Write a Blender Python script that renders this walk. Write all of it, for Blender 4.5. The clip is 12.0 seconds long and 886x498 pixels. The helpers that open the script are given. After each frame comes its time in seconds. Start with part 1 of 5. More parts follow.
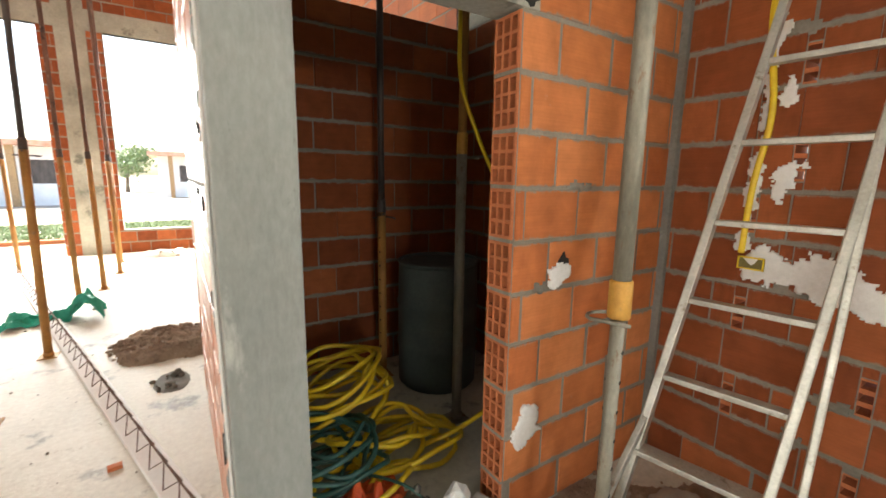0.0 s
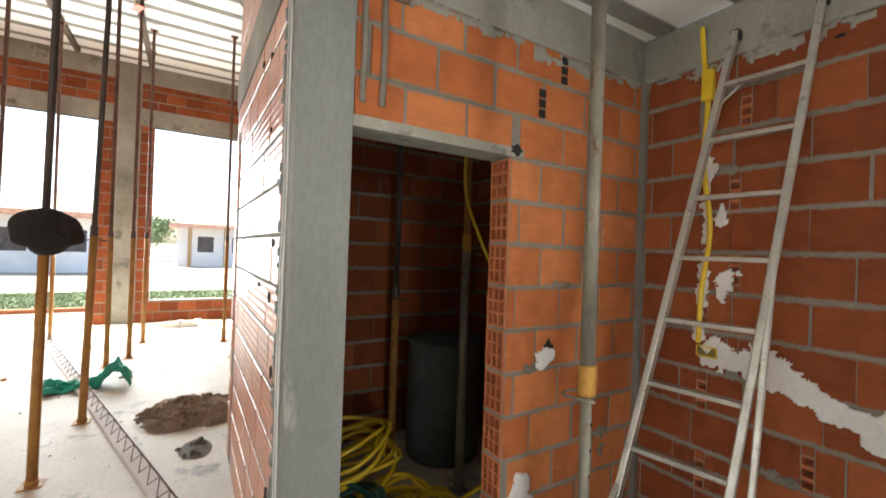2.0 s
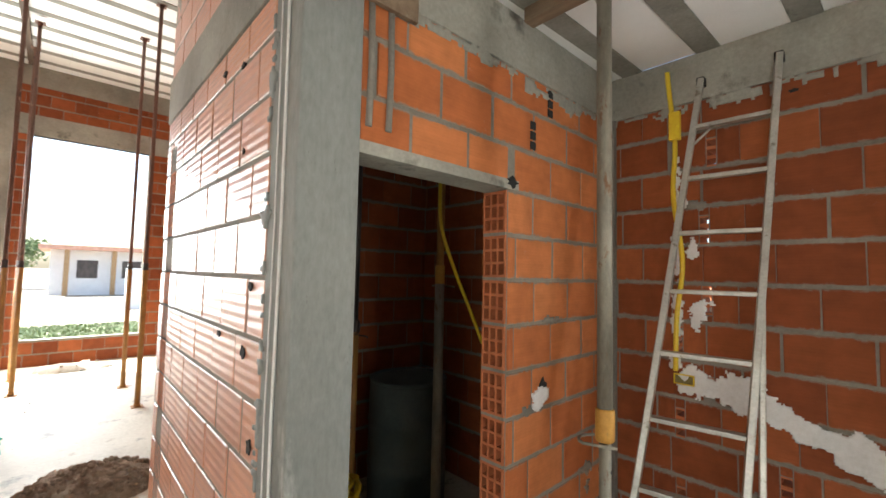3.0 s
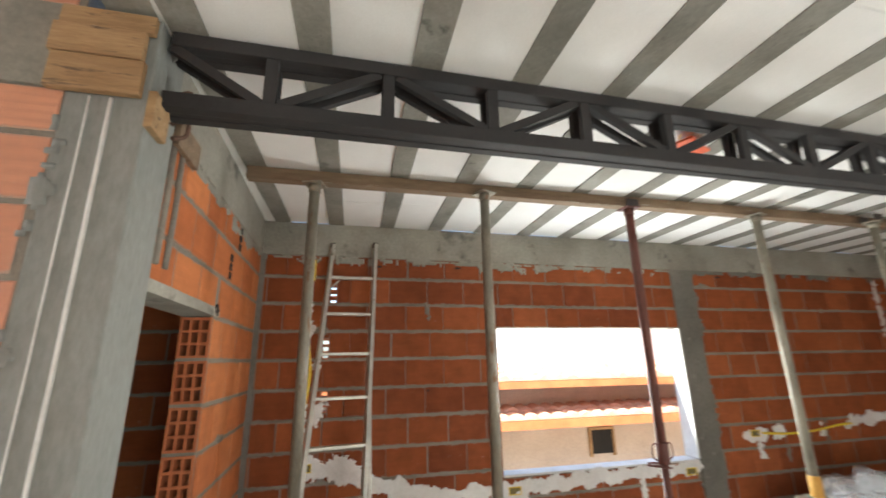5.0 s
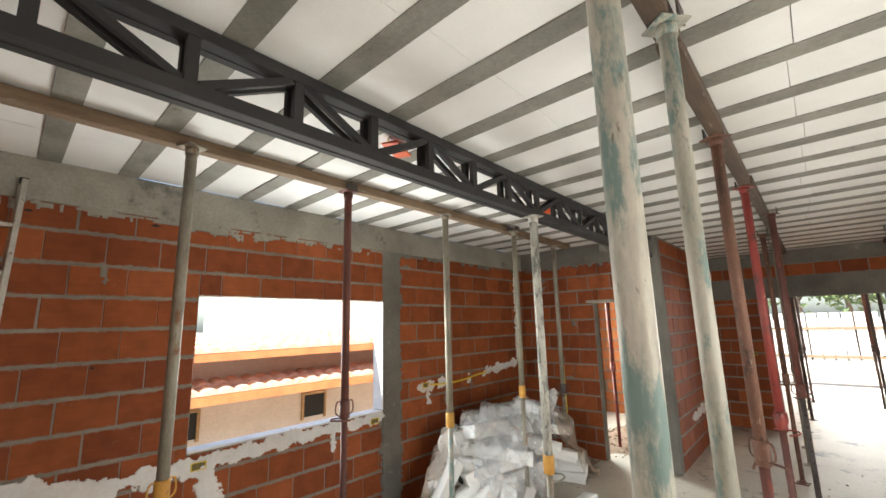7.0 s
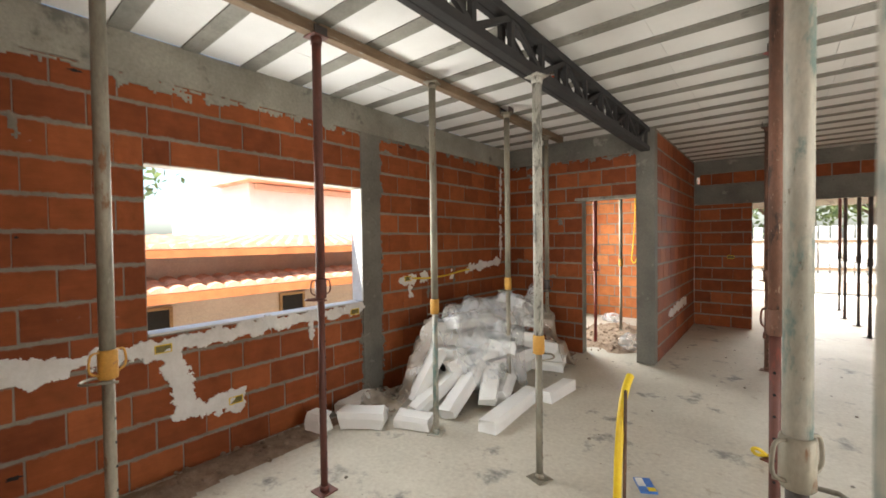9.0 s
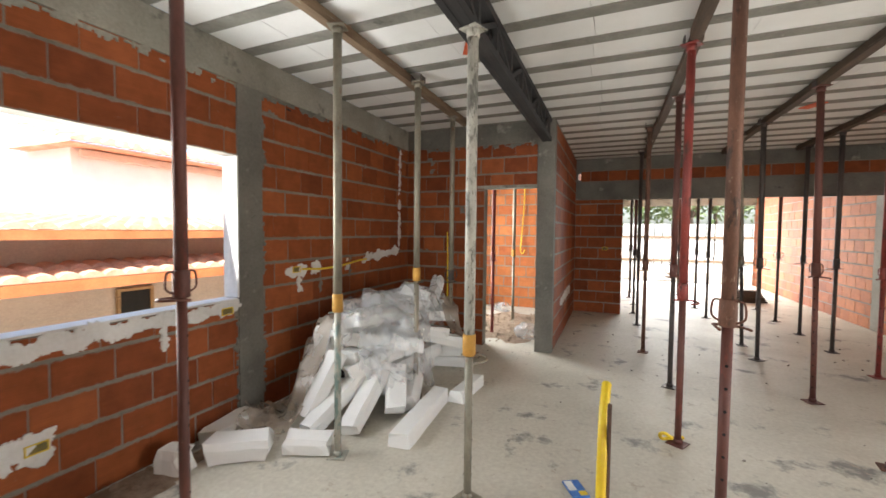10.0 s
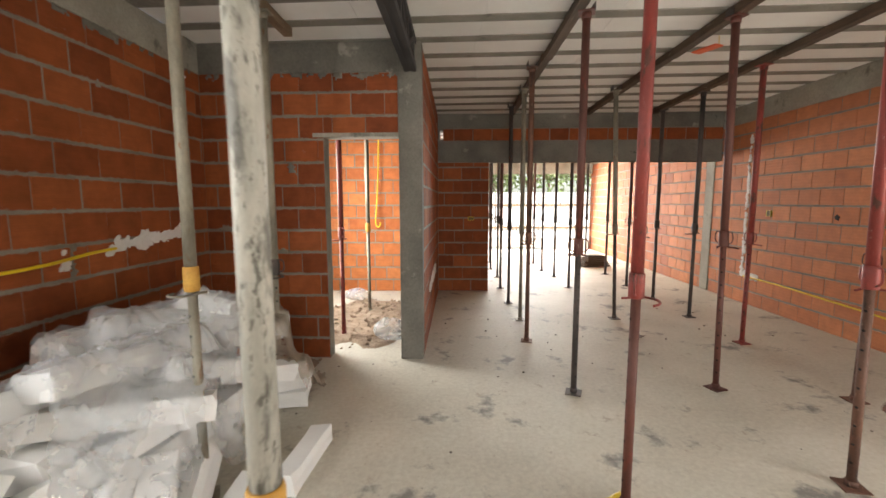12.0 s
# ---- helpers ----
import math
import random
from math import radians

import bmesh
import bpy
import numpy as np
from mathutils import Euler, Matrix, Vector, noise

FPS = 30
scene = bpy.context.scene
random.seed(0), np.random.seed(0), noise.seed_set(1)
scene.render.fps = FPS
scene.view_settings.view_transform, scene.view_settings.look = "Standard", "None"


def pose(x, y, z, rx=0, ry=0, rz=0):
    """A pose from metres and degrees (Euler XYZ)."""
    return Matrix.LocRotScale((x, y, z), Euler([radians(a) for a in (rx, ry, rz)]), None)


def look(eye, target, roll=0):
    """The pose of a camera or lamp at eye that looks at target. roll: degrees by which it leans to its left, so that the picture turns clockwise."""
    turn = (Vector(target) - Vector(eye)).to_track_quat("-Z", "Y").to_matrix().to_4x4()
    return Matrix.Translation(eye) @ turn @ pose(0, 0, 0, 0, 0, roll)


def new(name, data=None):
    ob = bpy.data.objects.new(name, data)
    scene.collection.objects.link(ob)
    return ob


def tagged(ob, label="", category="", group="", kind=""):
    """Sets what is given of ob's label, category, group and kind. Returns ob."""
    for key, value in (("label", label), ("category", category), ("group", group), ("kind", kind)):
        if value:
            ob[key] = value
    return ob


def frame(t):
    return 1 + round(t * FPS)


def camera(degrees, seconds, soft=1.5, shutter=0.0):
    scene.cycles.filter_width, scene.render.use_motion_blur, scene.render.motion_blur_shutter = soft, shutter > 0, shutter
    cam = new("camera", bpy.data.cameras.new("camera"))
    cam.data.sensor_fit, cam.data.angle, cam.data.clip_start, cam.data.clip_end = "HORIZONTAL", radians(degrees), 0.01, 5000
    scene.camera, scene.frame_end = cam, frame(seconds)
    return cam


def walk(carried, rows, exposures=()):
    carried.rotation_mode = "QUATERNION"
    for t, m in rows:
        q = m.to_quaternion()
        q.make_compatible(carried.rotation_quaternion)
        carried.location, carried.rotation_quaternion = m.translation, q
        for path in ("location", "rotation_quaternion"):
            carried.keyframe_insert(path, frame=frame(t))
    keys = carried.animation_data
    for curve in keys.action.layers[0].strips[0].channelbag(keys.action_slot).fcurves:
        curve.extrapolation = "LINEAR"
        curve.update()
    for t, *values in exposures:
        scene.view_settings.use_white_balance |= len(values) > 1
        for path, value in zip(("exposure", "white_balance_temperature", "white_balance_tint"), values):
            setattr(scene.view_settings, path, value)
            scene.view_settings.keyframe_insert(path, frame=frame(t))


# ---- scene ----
from mathutils.bvhtree import BVHTree

cam = camera(93.8, 12.0, soft=1.6, shutter=0.25)
PATH = [
    (0, (-0.155, 0.272, 1.463), (0.911, 1.930, 1.124), 0.9),
    (0.5, (-0.257, 0.091, 1.491), (0.687, 1.794, 1.035), 1.2),
    (1, (-0.285, -0.082, 1.423), (0.608, 1.615, 0.857), 0.9),
    (1.5, (-0.328, -0.156, 1.471), (0.608, 1.584, 1.161), 1.3),
    (2, (-0.381, -0.070, 1.591), (0.667, 1.633, 1.600), 2.0),
    (2.5, (-0.467, 0.076, 1.648), (0.740, 1.663, 1.804), 1.9),
    (2.7, (-0.493, 0.145, 1.654), (0.764, 1.694, 1.792), 1.5),
    (4.3, (-1.104, 0.677, 1.726), (0.806, 1.174, 2.047), 1.9),
    (4.5, (-1.163, 0.700, 1.770), (0.787, 0.933, 2.152), 1.7),
    (5, (-1.345, 0.822, 1.819), (0.531, 0.362, 2.338), -1.0),
    (5.5, (-1.463, 0.847, 1.814), (0.243, -0.087, 2.280), -1.3),
    (6, (-1.517, 0.790, 1.807), (-0.006, -0.447, 2.237), -1.3),
    (6.5, (-1.543, 0.700, 1.817), (-0.179, -0.705, 2.225), -1.3),
    (6.7, (-1.536, 0.695, 1.821), (-0.211, -0.750, 2.218), -1.7),
    (8.3, (-1.477, 0.689, 1.727), (-0.192, -0.838, 1.861), -1.8),
    (8.5, (-1.404, 0.560, 1.662), (-0.096, -0.951, 1.754), -1.5),
    (9, (-1.233, 0.457, 1.558), (0.020, -1.101, 1.515), -0.7),
    (9.5, (-0.972, 0.355, 1.503), (0.036, -1.368, 1.384), 0.2),
    (10, (-0.763, 0.164, 1.507), (-0.006, -1.685, 1.420), 0.6),
    (10.5, (-0.620, -0.206, 1.503), (-0.070, -2.125, 1.395), 0.5),
    (11, (-0.433, -0.494, 1.475), (-0.131, -2.466, 1.330), 0.3),
    (11.5, (-0.341, -0.833, 1.503), (-0.226, -2.818, 1.292), 0.1),
    (12, (-0.408, -1.270, 1.477), (-0.339, -3.257, 1.253), -0.1),
]
EXPOSURES = [(0, 2.8, 6450, 4), (0.5, 2.55, 6300, 4), (1, 2.4, 6150, 4), (2.5, 2.32, 6100, 4), (4.4, 2.42, 6100, 5), (6.7, 2.3, 6200, 5), (8.5, 2.02, 6550, 7), (9.5, 2.02, 6400, 7), (10.5, 2.05, 6200, 8), (12, 2.2, 6600, 8)]
walk(cam, [(t, look(eye, target, roll)) for t, eye, target, roll in PATH], EXPOSURES)

# ---- daylight ----
world = bpy.data.worlds.new("daylight")
scene.world = world
world.use_nodes = True
wn = world.node_tree.nodes
sky = wn.new("ShaderNodeTexSky")
sky.sky_type = "NISHITA"
sky.sun_disc = False
SUN_EL, SUN_AZ = 56.0, -42.0  # azimuth from +y towards +x
sky.sun_elevation, sky.sun_rotation = radians(SUN_EL), radians(SUN_AZ)
sky.air_density, sky.dust_density = 1.0, 3.0
world.node_tree.links.new(sky.outputs[0], wn["Background"].inputs[0])
wn["Background"].inputs[1].default_value = 0.12
sun = new("sun", bpy.data.lights.new("sun", "SUN"))
sun.data.energy, sun.data.angle, sun.data.color = 4.5, radians(1.5), (1.0, 0.95, 0.87)
sun_dir = Vector((math.sin(radians(SUN_AZ)) * math.cos(radians(SUN_EL)), math.cos(radians(SUN_AZ)) * math.cos(radians(SUN_EL)), math.sin(radians(SUN_EL))))
sun.matrix_world = look(sun_dir * 30, (0, 0, 0))


def opening_light(name, at, target, width, height, watts):
    """The sky's light in an opening."""
    lamp = new(name, bpy.data.lights.new(name, "AREA"))
    lamp.data.shape, lamp.data.size, lamp.data.size_y, lamp.data.energy = "RECTANGLE", width, height, watts
    lamp.data.color = (1.0, 0.97, 0.92)
    lamp.matrix_world = look(at, target)


opening_light("light_east_window", (1.98, -1.31, 1.51), (0, -1.4, 2.0), 1.7, 1.05, 15)
opening_light("light_north_openings", (-1.6, 9.72, 2.0), (-1.6, 0, 0.2), 3.2, 3.0, 115)
opening_light("light_south_opening", (-2.7, -14.3, 1.25), (-2.7, -5, 0.2), 3.0, 2.1, 130)
opening_light("light_back_room", (1.98, -6.4, 1.5), (0, -6.6, 1.0), 1.6, 1.6, 36)
# added fill for floor and storeroom wall, set in an unseen west opening
opening_light("fill_west_opening", (-4.56, -1.1, 1.1), (0.0, -0.6, 0.8), 1.8, 2.0, 20)

# ---- materials ----
def graph(name):
    m = bpy.data.materials.new(name)
    m.use_nodes = True
    nt = m.node_tree
    return m, nt, nt.nodes["Principled BSDF"]


def node(nt, kind, **values):
    n = nt.nodes.new(kind)
    for key, value in values.items():
        n.inputs[key.replace("_", " ")].default_value = value
    return n


def ramp(nt, src, stops):
    r = nt.nodes.new("ShaderNodeValToRGB")
    e = r.color_ramp.elements
    while len(e) < len(stops):
        e.new(0.5)
    for el, (p, c) in zip(e, stops):
        el.position, el.color = p, (*c, 1) if len(c) == 3 else c
    nt.links.new(src, r.inputs[0])
    return r.outputs[0]


def blend(nt, fac, a, b, mode="MIX"):
    n = nt.nodes.new("ShaderNodeMix")
    n.data_type, n.blend_type = "RGBA", mode
    for sock, value in ((n.inputs[0], fac), (n.inputs[6], a), (n.inputs[7], b)):
        if isinstance(value, (int, float)):
            sock.default_value = value
        elif isinstance(value, tuple):
            sock.default_value = (*value, 1)
        else:
            nt.links.new(value, sock)
    return n.outputs[2]


def coords(nt, stretch=(1, 1, 1), shift_random=False):
    tc = nt.nodes.new("ShaderNodeTexCoord")
    mp = nt.nodes.new("ShaderNodeMapping")
    mp.inputs["Scale"].default_value = stretch
    nt.links.new(tc.outputs["Object"], mp.inputs[0])
    if shift_random:
        oi = nt.nodes.new("ShaderNodeObjectInfo")
        mul = nt.nodes.new("ShaderNodeMath")
        mul.operation = "MULTIPLY"
        mul.inputs[1].default_value = 57.0
        nt.links.new(oi.outputs["Random"], mul.inputs[0])
        nt.links.new(mul.outputs[0], mp.inputs["Location"])
    return mp.outputs[0]


def noise_tex(nt, vec, scale, detail=4, rough=0.6):
    n = nt.nodes.new("ShaderNodeTexNoise")
    n.inputs["Scale"].default_value, n.inputs["Detail"].default_value, n.inputs["Roughness"].default_value = scale, detail, rough
    nt.links.new(vec, n.inputs["Vector"])
    return n.outputs[0]


def bumped(nt, bsdf, height, strength, distance):
    b = nt.nodes.new("ShaderNodeBump")
    b.inputs["Strength"].default_value, b.inputs["Distance"].default_value = strength, distance
    nt.links.new(height, b.inputs["Height"])
    nt.links.new(b.outputs[0], bsdf.inputs["Normal"])
    return b


def surface(name, dark, light, large=1.5, fine=40, rough=0.85, metal=0.0, bump=0.3, depth=0.004, stretch=(1, 1, 1), stain=None, stain_at=0.62, randomise=False, chips=None, chips_at=0.62):
    """Two scales of colour variation, fine relief, and a stain of a third colour."""
    m, nt, bsdf = graph(name)
    vec = coords(nt, stretch, randomise)
    big, small = noise_tex(nt, vec, large, 5), noise_tex(nt, vec, fine, 6, 0.7)
    c = blend(nt, ramp(nt, big, [(0.3, (0, 0, 0)), (0.72, (1, 1, 1))]), dark, light)
    c = blend(nt, 0.45, c, ramp(nt, small, [(0.25, (0.3, 0.3, 0.3)), (0.75, (0.72, 0.72, 0.72))]), "OVERLAY")
    if stain:
        patch = noise_tex(nt, vec, large * 2.3, 7, 0.68)
        c = blend(nt, ramp(nt, patch, [(stain_at, (0, 0, 0)), (stain_at + 0.08, (1, 1, 1))]), c, stain)
    if chips:
        spot = noise_tex(nt, vec, large * 6.5, 8, 0.75)
        c = blend(nt, ramp(nt, spot, [(chips_at, (0, 0, 0)), (chips_at + 0.05, (0.85, 0.85, 0.85))]), c, chips)
    nt.links.new(c, bsdf.inputs["Base Color"])
    bsdf.inputs["Roughness"].default_value, bsdf.inputs["Metallic"].default_value = rough, metal
    if bump:
        bumped(nt, bsdf, small, bump, depth)
    return m


def brick_material(name, ribbed=0.0, island=False, pale=0.0, tones=((0.25, 0.058, 0.014), (0.29, 0.072, 0.017), (0.335, 0.088, 0.021), (0.385, 0.11, 0.028))):
    m, nt, bsdf = graph(name)
    vec = coords(nt, (1, 1, 1), not island)
    if island:
        pick = nt.nodes.new("ShaderNodeNewGeometry").outputs["Random Per Island"]
    else:
        pick = nt.nodes.new("ShaderNodeObjectInfo").outputs["Random"]
    base = ramp(nt, pick, list(zip((0.0, 0.35, 0.7, 1.0), tones)))
    tc = nt.nodes.new("ShaderNodeTexCoord")
    mp = nt.nodes.new("ShaderNodeMapping")
    mp.inputs["Scale"].default_value = (3, 3, 90) if not island else (2, 2, 70)
    nt.links.new(tc.outputs["Object"], mp.inputs[0])
    streak = noise_tex(nt, mp.outputs[0], 1.0, 3)
    cloud = noise_tex(nt, vec, 9, 5)
    grain = noise_tex(nt, vec, 160, 4)
    c = blend(nt, 0.35, base, ramp(nt, cloud, [(0.3, (0.28, 0.28, 0.28)), (0.7, (0.75, 0.75, 0.75))]), "OVERLAY")
    c = blend(nt, 0.2, c, ramp(nt, streak, [(0.3, (0.3, 0.3, 0.3)), (0.7, (0.7, 0.7, 0.7))]), "OVERLAY")
    dust = noise_tex(nt, vec, 14, 7, 0.72)
    c = blend(nt, ramp(nt, dust, [(0.66, (0, 0, 0)), (0.8, (0.5, 0.5, 0.5))]), c, (0.5, 0.42, 0.35))
    if not island:
        # mortar squeezed over the upper and lower edges
        ez = nt.nodes.new("ShaderNodeSeparateXYZ")
        nt.links.new(tc.outputs["Object"], ez.inputs[0])
        az = nt.nodes.new("ShaderNodeMath")
        az.operation = "ABSOLUTE"
        nt.links.new(ez.outputs[2], az.inputs[0])
        rag = nt.nodes.new("ShaderNodeMath")
        rag.operation = "MULTIPLY_ADD"
        rag.inputs[1].default_value = 0.05
        nt.links.new(noise_tex(nt, vec, 22, 6, 0.7), rag.inputs[0])
        nt.links.new(az.outputs[0], rag.inputs[2])
        c = blend(nt, ramp(nt, rag.outputs[0], [(0.112, (0, 0, 0)), (0.119, (0.9, 0.9, 0.9))]), c, (0.235, 0.205, 0.165))
    # flat pink tint: glare and lit tone put into the brick colour
    if pale:
        c = blend(nt, pale, c, (0.66, 0.42, 0.33))
    nt.links.new(c, bsdf.inputs["Base Color"])
    bsdf.inputs["Roughness"].default_value = 0.34 if ribbed > 0.6 else 0.75
    bsdf.inputs["Specular IOR Level"].default_value = 0.7 if ribbed > 0.6 else 0.25
    add = nt.nodes.new("ShaderNodeMath")
    add.operation = "ADD"
    nt.links.new(streak, add.inputs[0])
    nt.links.new(grain, add.inputs[1])
    height = add.outputs[0]
    if ribbed:
        sep = nt.nodes.new("ShaderNodeSeparateXYZ")
        nt.links.new(tc.outputs["Object"], sep.inputs[0])
        s = nt.nodes.new("ShaderNodeMath")
        s.operation = "MULTIPLY"
        s.inputs[1].default_value = 2 * math.pi / 0.038
        nt.links.new(sep.outputs[2], s.inputs[0])
        w = nt.nodes.new("ShaderNodeMath")
        w.operation = "SINE"
        nt.links.new(s.outputs[0], w.inputs[0])
        mad = nt.nodes.new("ShaderNodeMath")
        mad.operation = "MULTIPLY_ADD"
        mad.inputs[1].default_value = ribbed
        nt.links.new(w.outputs[0], mad.inputs[0])
        nt.links.new(height, mad.inputs[2])
        height = mad.outputs[0]
    bumped(nt, bsdf, height, 0.35, 0.003)
    return m


def clear_material(name, tint, rough, mix):
    """Thin plastic film: partly see-through, milky and glossy."""
    m, nt, bsdf = graph(name)
    bsdf.inputs["Base Color"].default_value = (*tint, 1)
    bsdf.inputs["Roughness"].default_value = rough
    tr = nt.nodes.new("ShaderNodeBsdfTransparent")
    mx = nt.nodes.new("ShaderNodeMixShader")
    tl = nt.nodes.new("ShaderNodeBsdfTranslucent")
    tl.inputs[0].default_value = (*tint, 1)
    half = nt.nodes.new("ShaderNodeMixShader")
    half.inputs[0].default_value = 0.35
    nt.links.new(bsdf.outputs[0], half.inputs[1])
    nt.links.new(tl.outputs[0], half.inputs[2])
    vec = coords(nt)
    f = ramp(nt, noise_tex(nt, vec, 6, 5), [(0.3, (mix * 0.7,) * 3), (0.7, (min(1, mix * 1.25),) * 3)])
    nt.links.new(f, mx.inputs[0])
    nt.links.new(tr.outputs[0], mx.inputs[1])
    nt.links.new(half.outputs[0], mx.inputs[2])
    nt.links.new(mx.outputs[0], nt.nodes["Material Output"].inputs[0])
    bumped(nt, bsdf, noise_tex(nt, vec, 35, 4), 0.5, 0.01)
    return m


# red brick, darkened further to hold the shade of the backlit east wall
BRICK = brick_material("brick_red_shaded", tones=((0.185, 0.046, 0.015), (0.225, 0.058, 0.018), (0.265, 0.071, 0.021), (0.32, 0.093, 0.03)))
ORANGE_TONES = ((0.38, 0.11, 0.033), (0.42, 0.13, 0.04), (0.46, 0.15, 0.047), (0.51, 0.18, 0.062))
# more orange bricks, also lightened to paint the light on closet and back-room walls
BRICK_ORANGE_LIT = brick_material("brick_orange_lit", tones=ORANGE_TONES)
# its pale tint paints the glare on the storeroom's west wall
BRICK_RIB = brick_material("brick_ribbed", 1.3, False, 0.36, ORANGE_TONES)
# lighter tones and pale tint paint the light falling on the west wall
BRICK_PALE = brick_material("brick_pale", 0.4, False, 0.12, ORANGE_TONES)
BRICK_STUFF = brick_material("brick_far", 0.0, True, 0.1)
HOLLOW = surface("brick_hollow_end", (0.36, 0.10, 0.034), (0.50, 0.16, 0.06), 6, 90, 0.85, randomise=True)
MORTAR = surface("mortar", (0.15, 0.135, 0.11), (0.28, 0.255, 0.21), 2.5, 60, 0.95, bump=0.6, depth=0.006)
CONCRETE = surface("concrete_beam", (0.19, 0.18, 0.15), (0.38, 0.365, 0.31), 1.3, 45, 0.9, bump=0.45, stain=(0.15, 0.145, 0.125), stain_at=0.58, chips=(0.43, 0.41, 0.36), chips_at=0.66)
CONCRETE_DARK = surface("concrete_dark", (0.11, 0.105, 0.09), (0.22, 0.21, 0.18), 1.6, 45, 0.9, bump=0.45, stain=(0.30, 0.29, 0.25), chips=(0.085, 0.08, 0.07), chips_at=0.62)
PILLAR = surface("concrete_pillar", (0.175, 0.18, 0.165), (0.26, 0.265, 0.245), 2.2, 55, 0.8, bump=0.3, stretch=(1, 1, 0.35), stain=(0.36, 0.355, 0.32), chips=(0.14, 0.14, 0.125), chips_at=0.64)
FLOOR = surface("floor_concrete", (0.47, 0.435, 0.36), (0.64, 0.605, 0.515), 0.9, 30, 0.62, bump=0.45, depth=0.009, stain=(0.21, 0.20, 0.18), stain_at=0.575, chips=(0.40, 0.345, 0.27), chips_at=0.6)
EPS = surface("polystyrene", (0.74, 0.74, 0.72), (0.84, 0.84, 0.82), 2, 150, 0.97, bump=0.25, depth=0.002)
JOIST = surface("concrete_joist", (0.17, 0.165, 0.14), (0.29, 0.28, 0.245), 3, 60, 0.92, bump=0.5, stain=(0.12, 0.115, 0.1), chips=(0.38, 0.365, 0.32), chips_at=0.63)
PLASTER = surface("white_plaster", (0.60, 0.58, 0.55), (0.76, 0.74, 0.71), 4, 50, 0.9, bump=0.5, depth=0.004)
STEEL_BLACK = surface("black_steel", (0.012, 0.011, 0.011), (0.028, 0.026, 0.025), 3, 60, 0.8, 0.0, 0.15, stain=(0.09, 0.05, 0.03), stain_at=0.72)
WOOD = surface("weathered_timber", (0.13, 0.085, 0.05), (0.25, 0.175, 0.11), 3, 30, 0.85, bump=0.4, stretch=(6, 0.8, 6), stain=(0.32, 0.29, 0.24))
WOOD_DARK = surface("dark_timber", (0.05, 0.035, 0.024), (0.12, 0.08, 0.052), 3, 30, 0.85, bump=0.4, stretch=(6, 0.8, 6), stain=(0.22, 0.19, 0.15))
WOOD_NEW = surface("fresh_timber", (0.25, 0.145, 0.065), (0.43, 0.28, 0.14), 3, 25, 0.85, bump=0.6, stretch=(6, 0.8, 6), stain=(0.13, 0.085, 0.05), stain_at=0.58, chips=(0.52, 0.47, 0.40), chips_at=0.66)
GALV = surface("galvanised_tube", (0.29, 0.285, 0.235), (0.50, 0.48, 0.41), 7, 80, 0.55, 0.12, 0.4, stretch=(1, 1, 0.35), stain=(0.17, 0.245, 0.225), stain_at=0.52, randomise=True, chips=(0.13, 0.09, 0.055), chips_at=0.61)
PALE_TUBE = surface("pale_tube", (0.33, 0.325, 0.28), (0.55, 0.53, 0.47), 8, 80, 0.55, 0.0, 0.4, stretch=(1, 1, 0.35), stain=(0.17, 0.165, 0.145), stain_at=0.5, randomise=True, chips=(0.085, 0.08, 0.065), chips_at=0.56)
GALV_DULL = surface("dull_tube", (0.16, 0.145, 0.11), (0.34, 0.31, 0.245), 8, 80, 0.55, 0.3, 0.35, stretch=(1, 1, 0.4), stain=(0.19, 0.10, 0.05), stain_at=0.58, randomise=True, chips=(0.46, 0.44, 0.39), chips_at=0.64)
RED_TUBE = surface("red_oxide_tube", (0.16, 0.026, 0.022), (0.30, 0.05, 0.038), 7, 90, 0.5, 0.1, 0.45, stretch=(1, 1, 0.4), stain=(0.085, 0.035, 0.026), stain_at=0.55, randomise=True, chips=(0.40, 0.30, 0.26), chips_at=0.62)
MAROON_TUBE = surface("maroon_tube", (0.07, 0.026, 0.02), (0.16, 0.055, 0.04), 6, 80, 0.55, 0.1, 0.35, stretch=(1, 1, 0.35), stain=(0.20, 0.05, 0.035), stain_at=0.6, randomise=True, chips=(0.33, 0.25, 0.20), chips_at=0.64)
BROWN_TUBE = surface("rusty_tube", (0.085, 0.042, 0.028), (0.19, 0.088, 0.055), 7, 90, 0.65, 0.1, 0.45, stretch=(1, 1, 0.4), stain=(0.045, 0.026, 0.02), stain_at=0.56, randomise=True, chips=(0.36, 0.26, 0.19), chips_at=0.6)
DARK_TUBE = surface("dark_tube", (0.04, 0.034, 0.032), (0.10, 0.08, 0.07), 6, 80, 0.55, 0.2, 0.3, stretch=(1, 1, 0.35), stain=(0.17, 0.075, 0.05), randomise=True, chips=(0.27, 0.24, 0.2), chips_at=0.65)
YELLOW_TUBE = surface("yellow_tube", (0.27, 0.125, 0.03), (0.45, 0.225, 0.05), 5, 60, 0.6, 0.0, 0.2, stain=(0.25, 0.14, 0.06), randomise=True)
YELLOW = surface("yellow_plastic", (0.68, 0.46, 0.015), (0.80, 0.58, 0.03), 6, 60, 0.4, 0.0, 0.1, randomise=True)
AMBER = surface("yellow_collar", (0.40, 0.19, 0.03), (0.58, 0.32, 0.06), 8, 80, 0.65, 0.0, 0.3, stain=(0.25, 0.15, 0.07), randomise=True)
BLACK = surface("black_void", (0.012, 0.011, 0.01), (0.02, 0.018, 0.016), 6, 60, 0.9, bump=0)
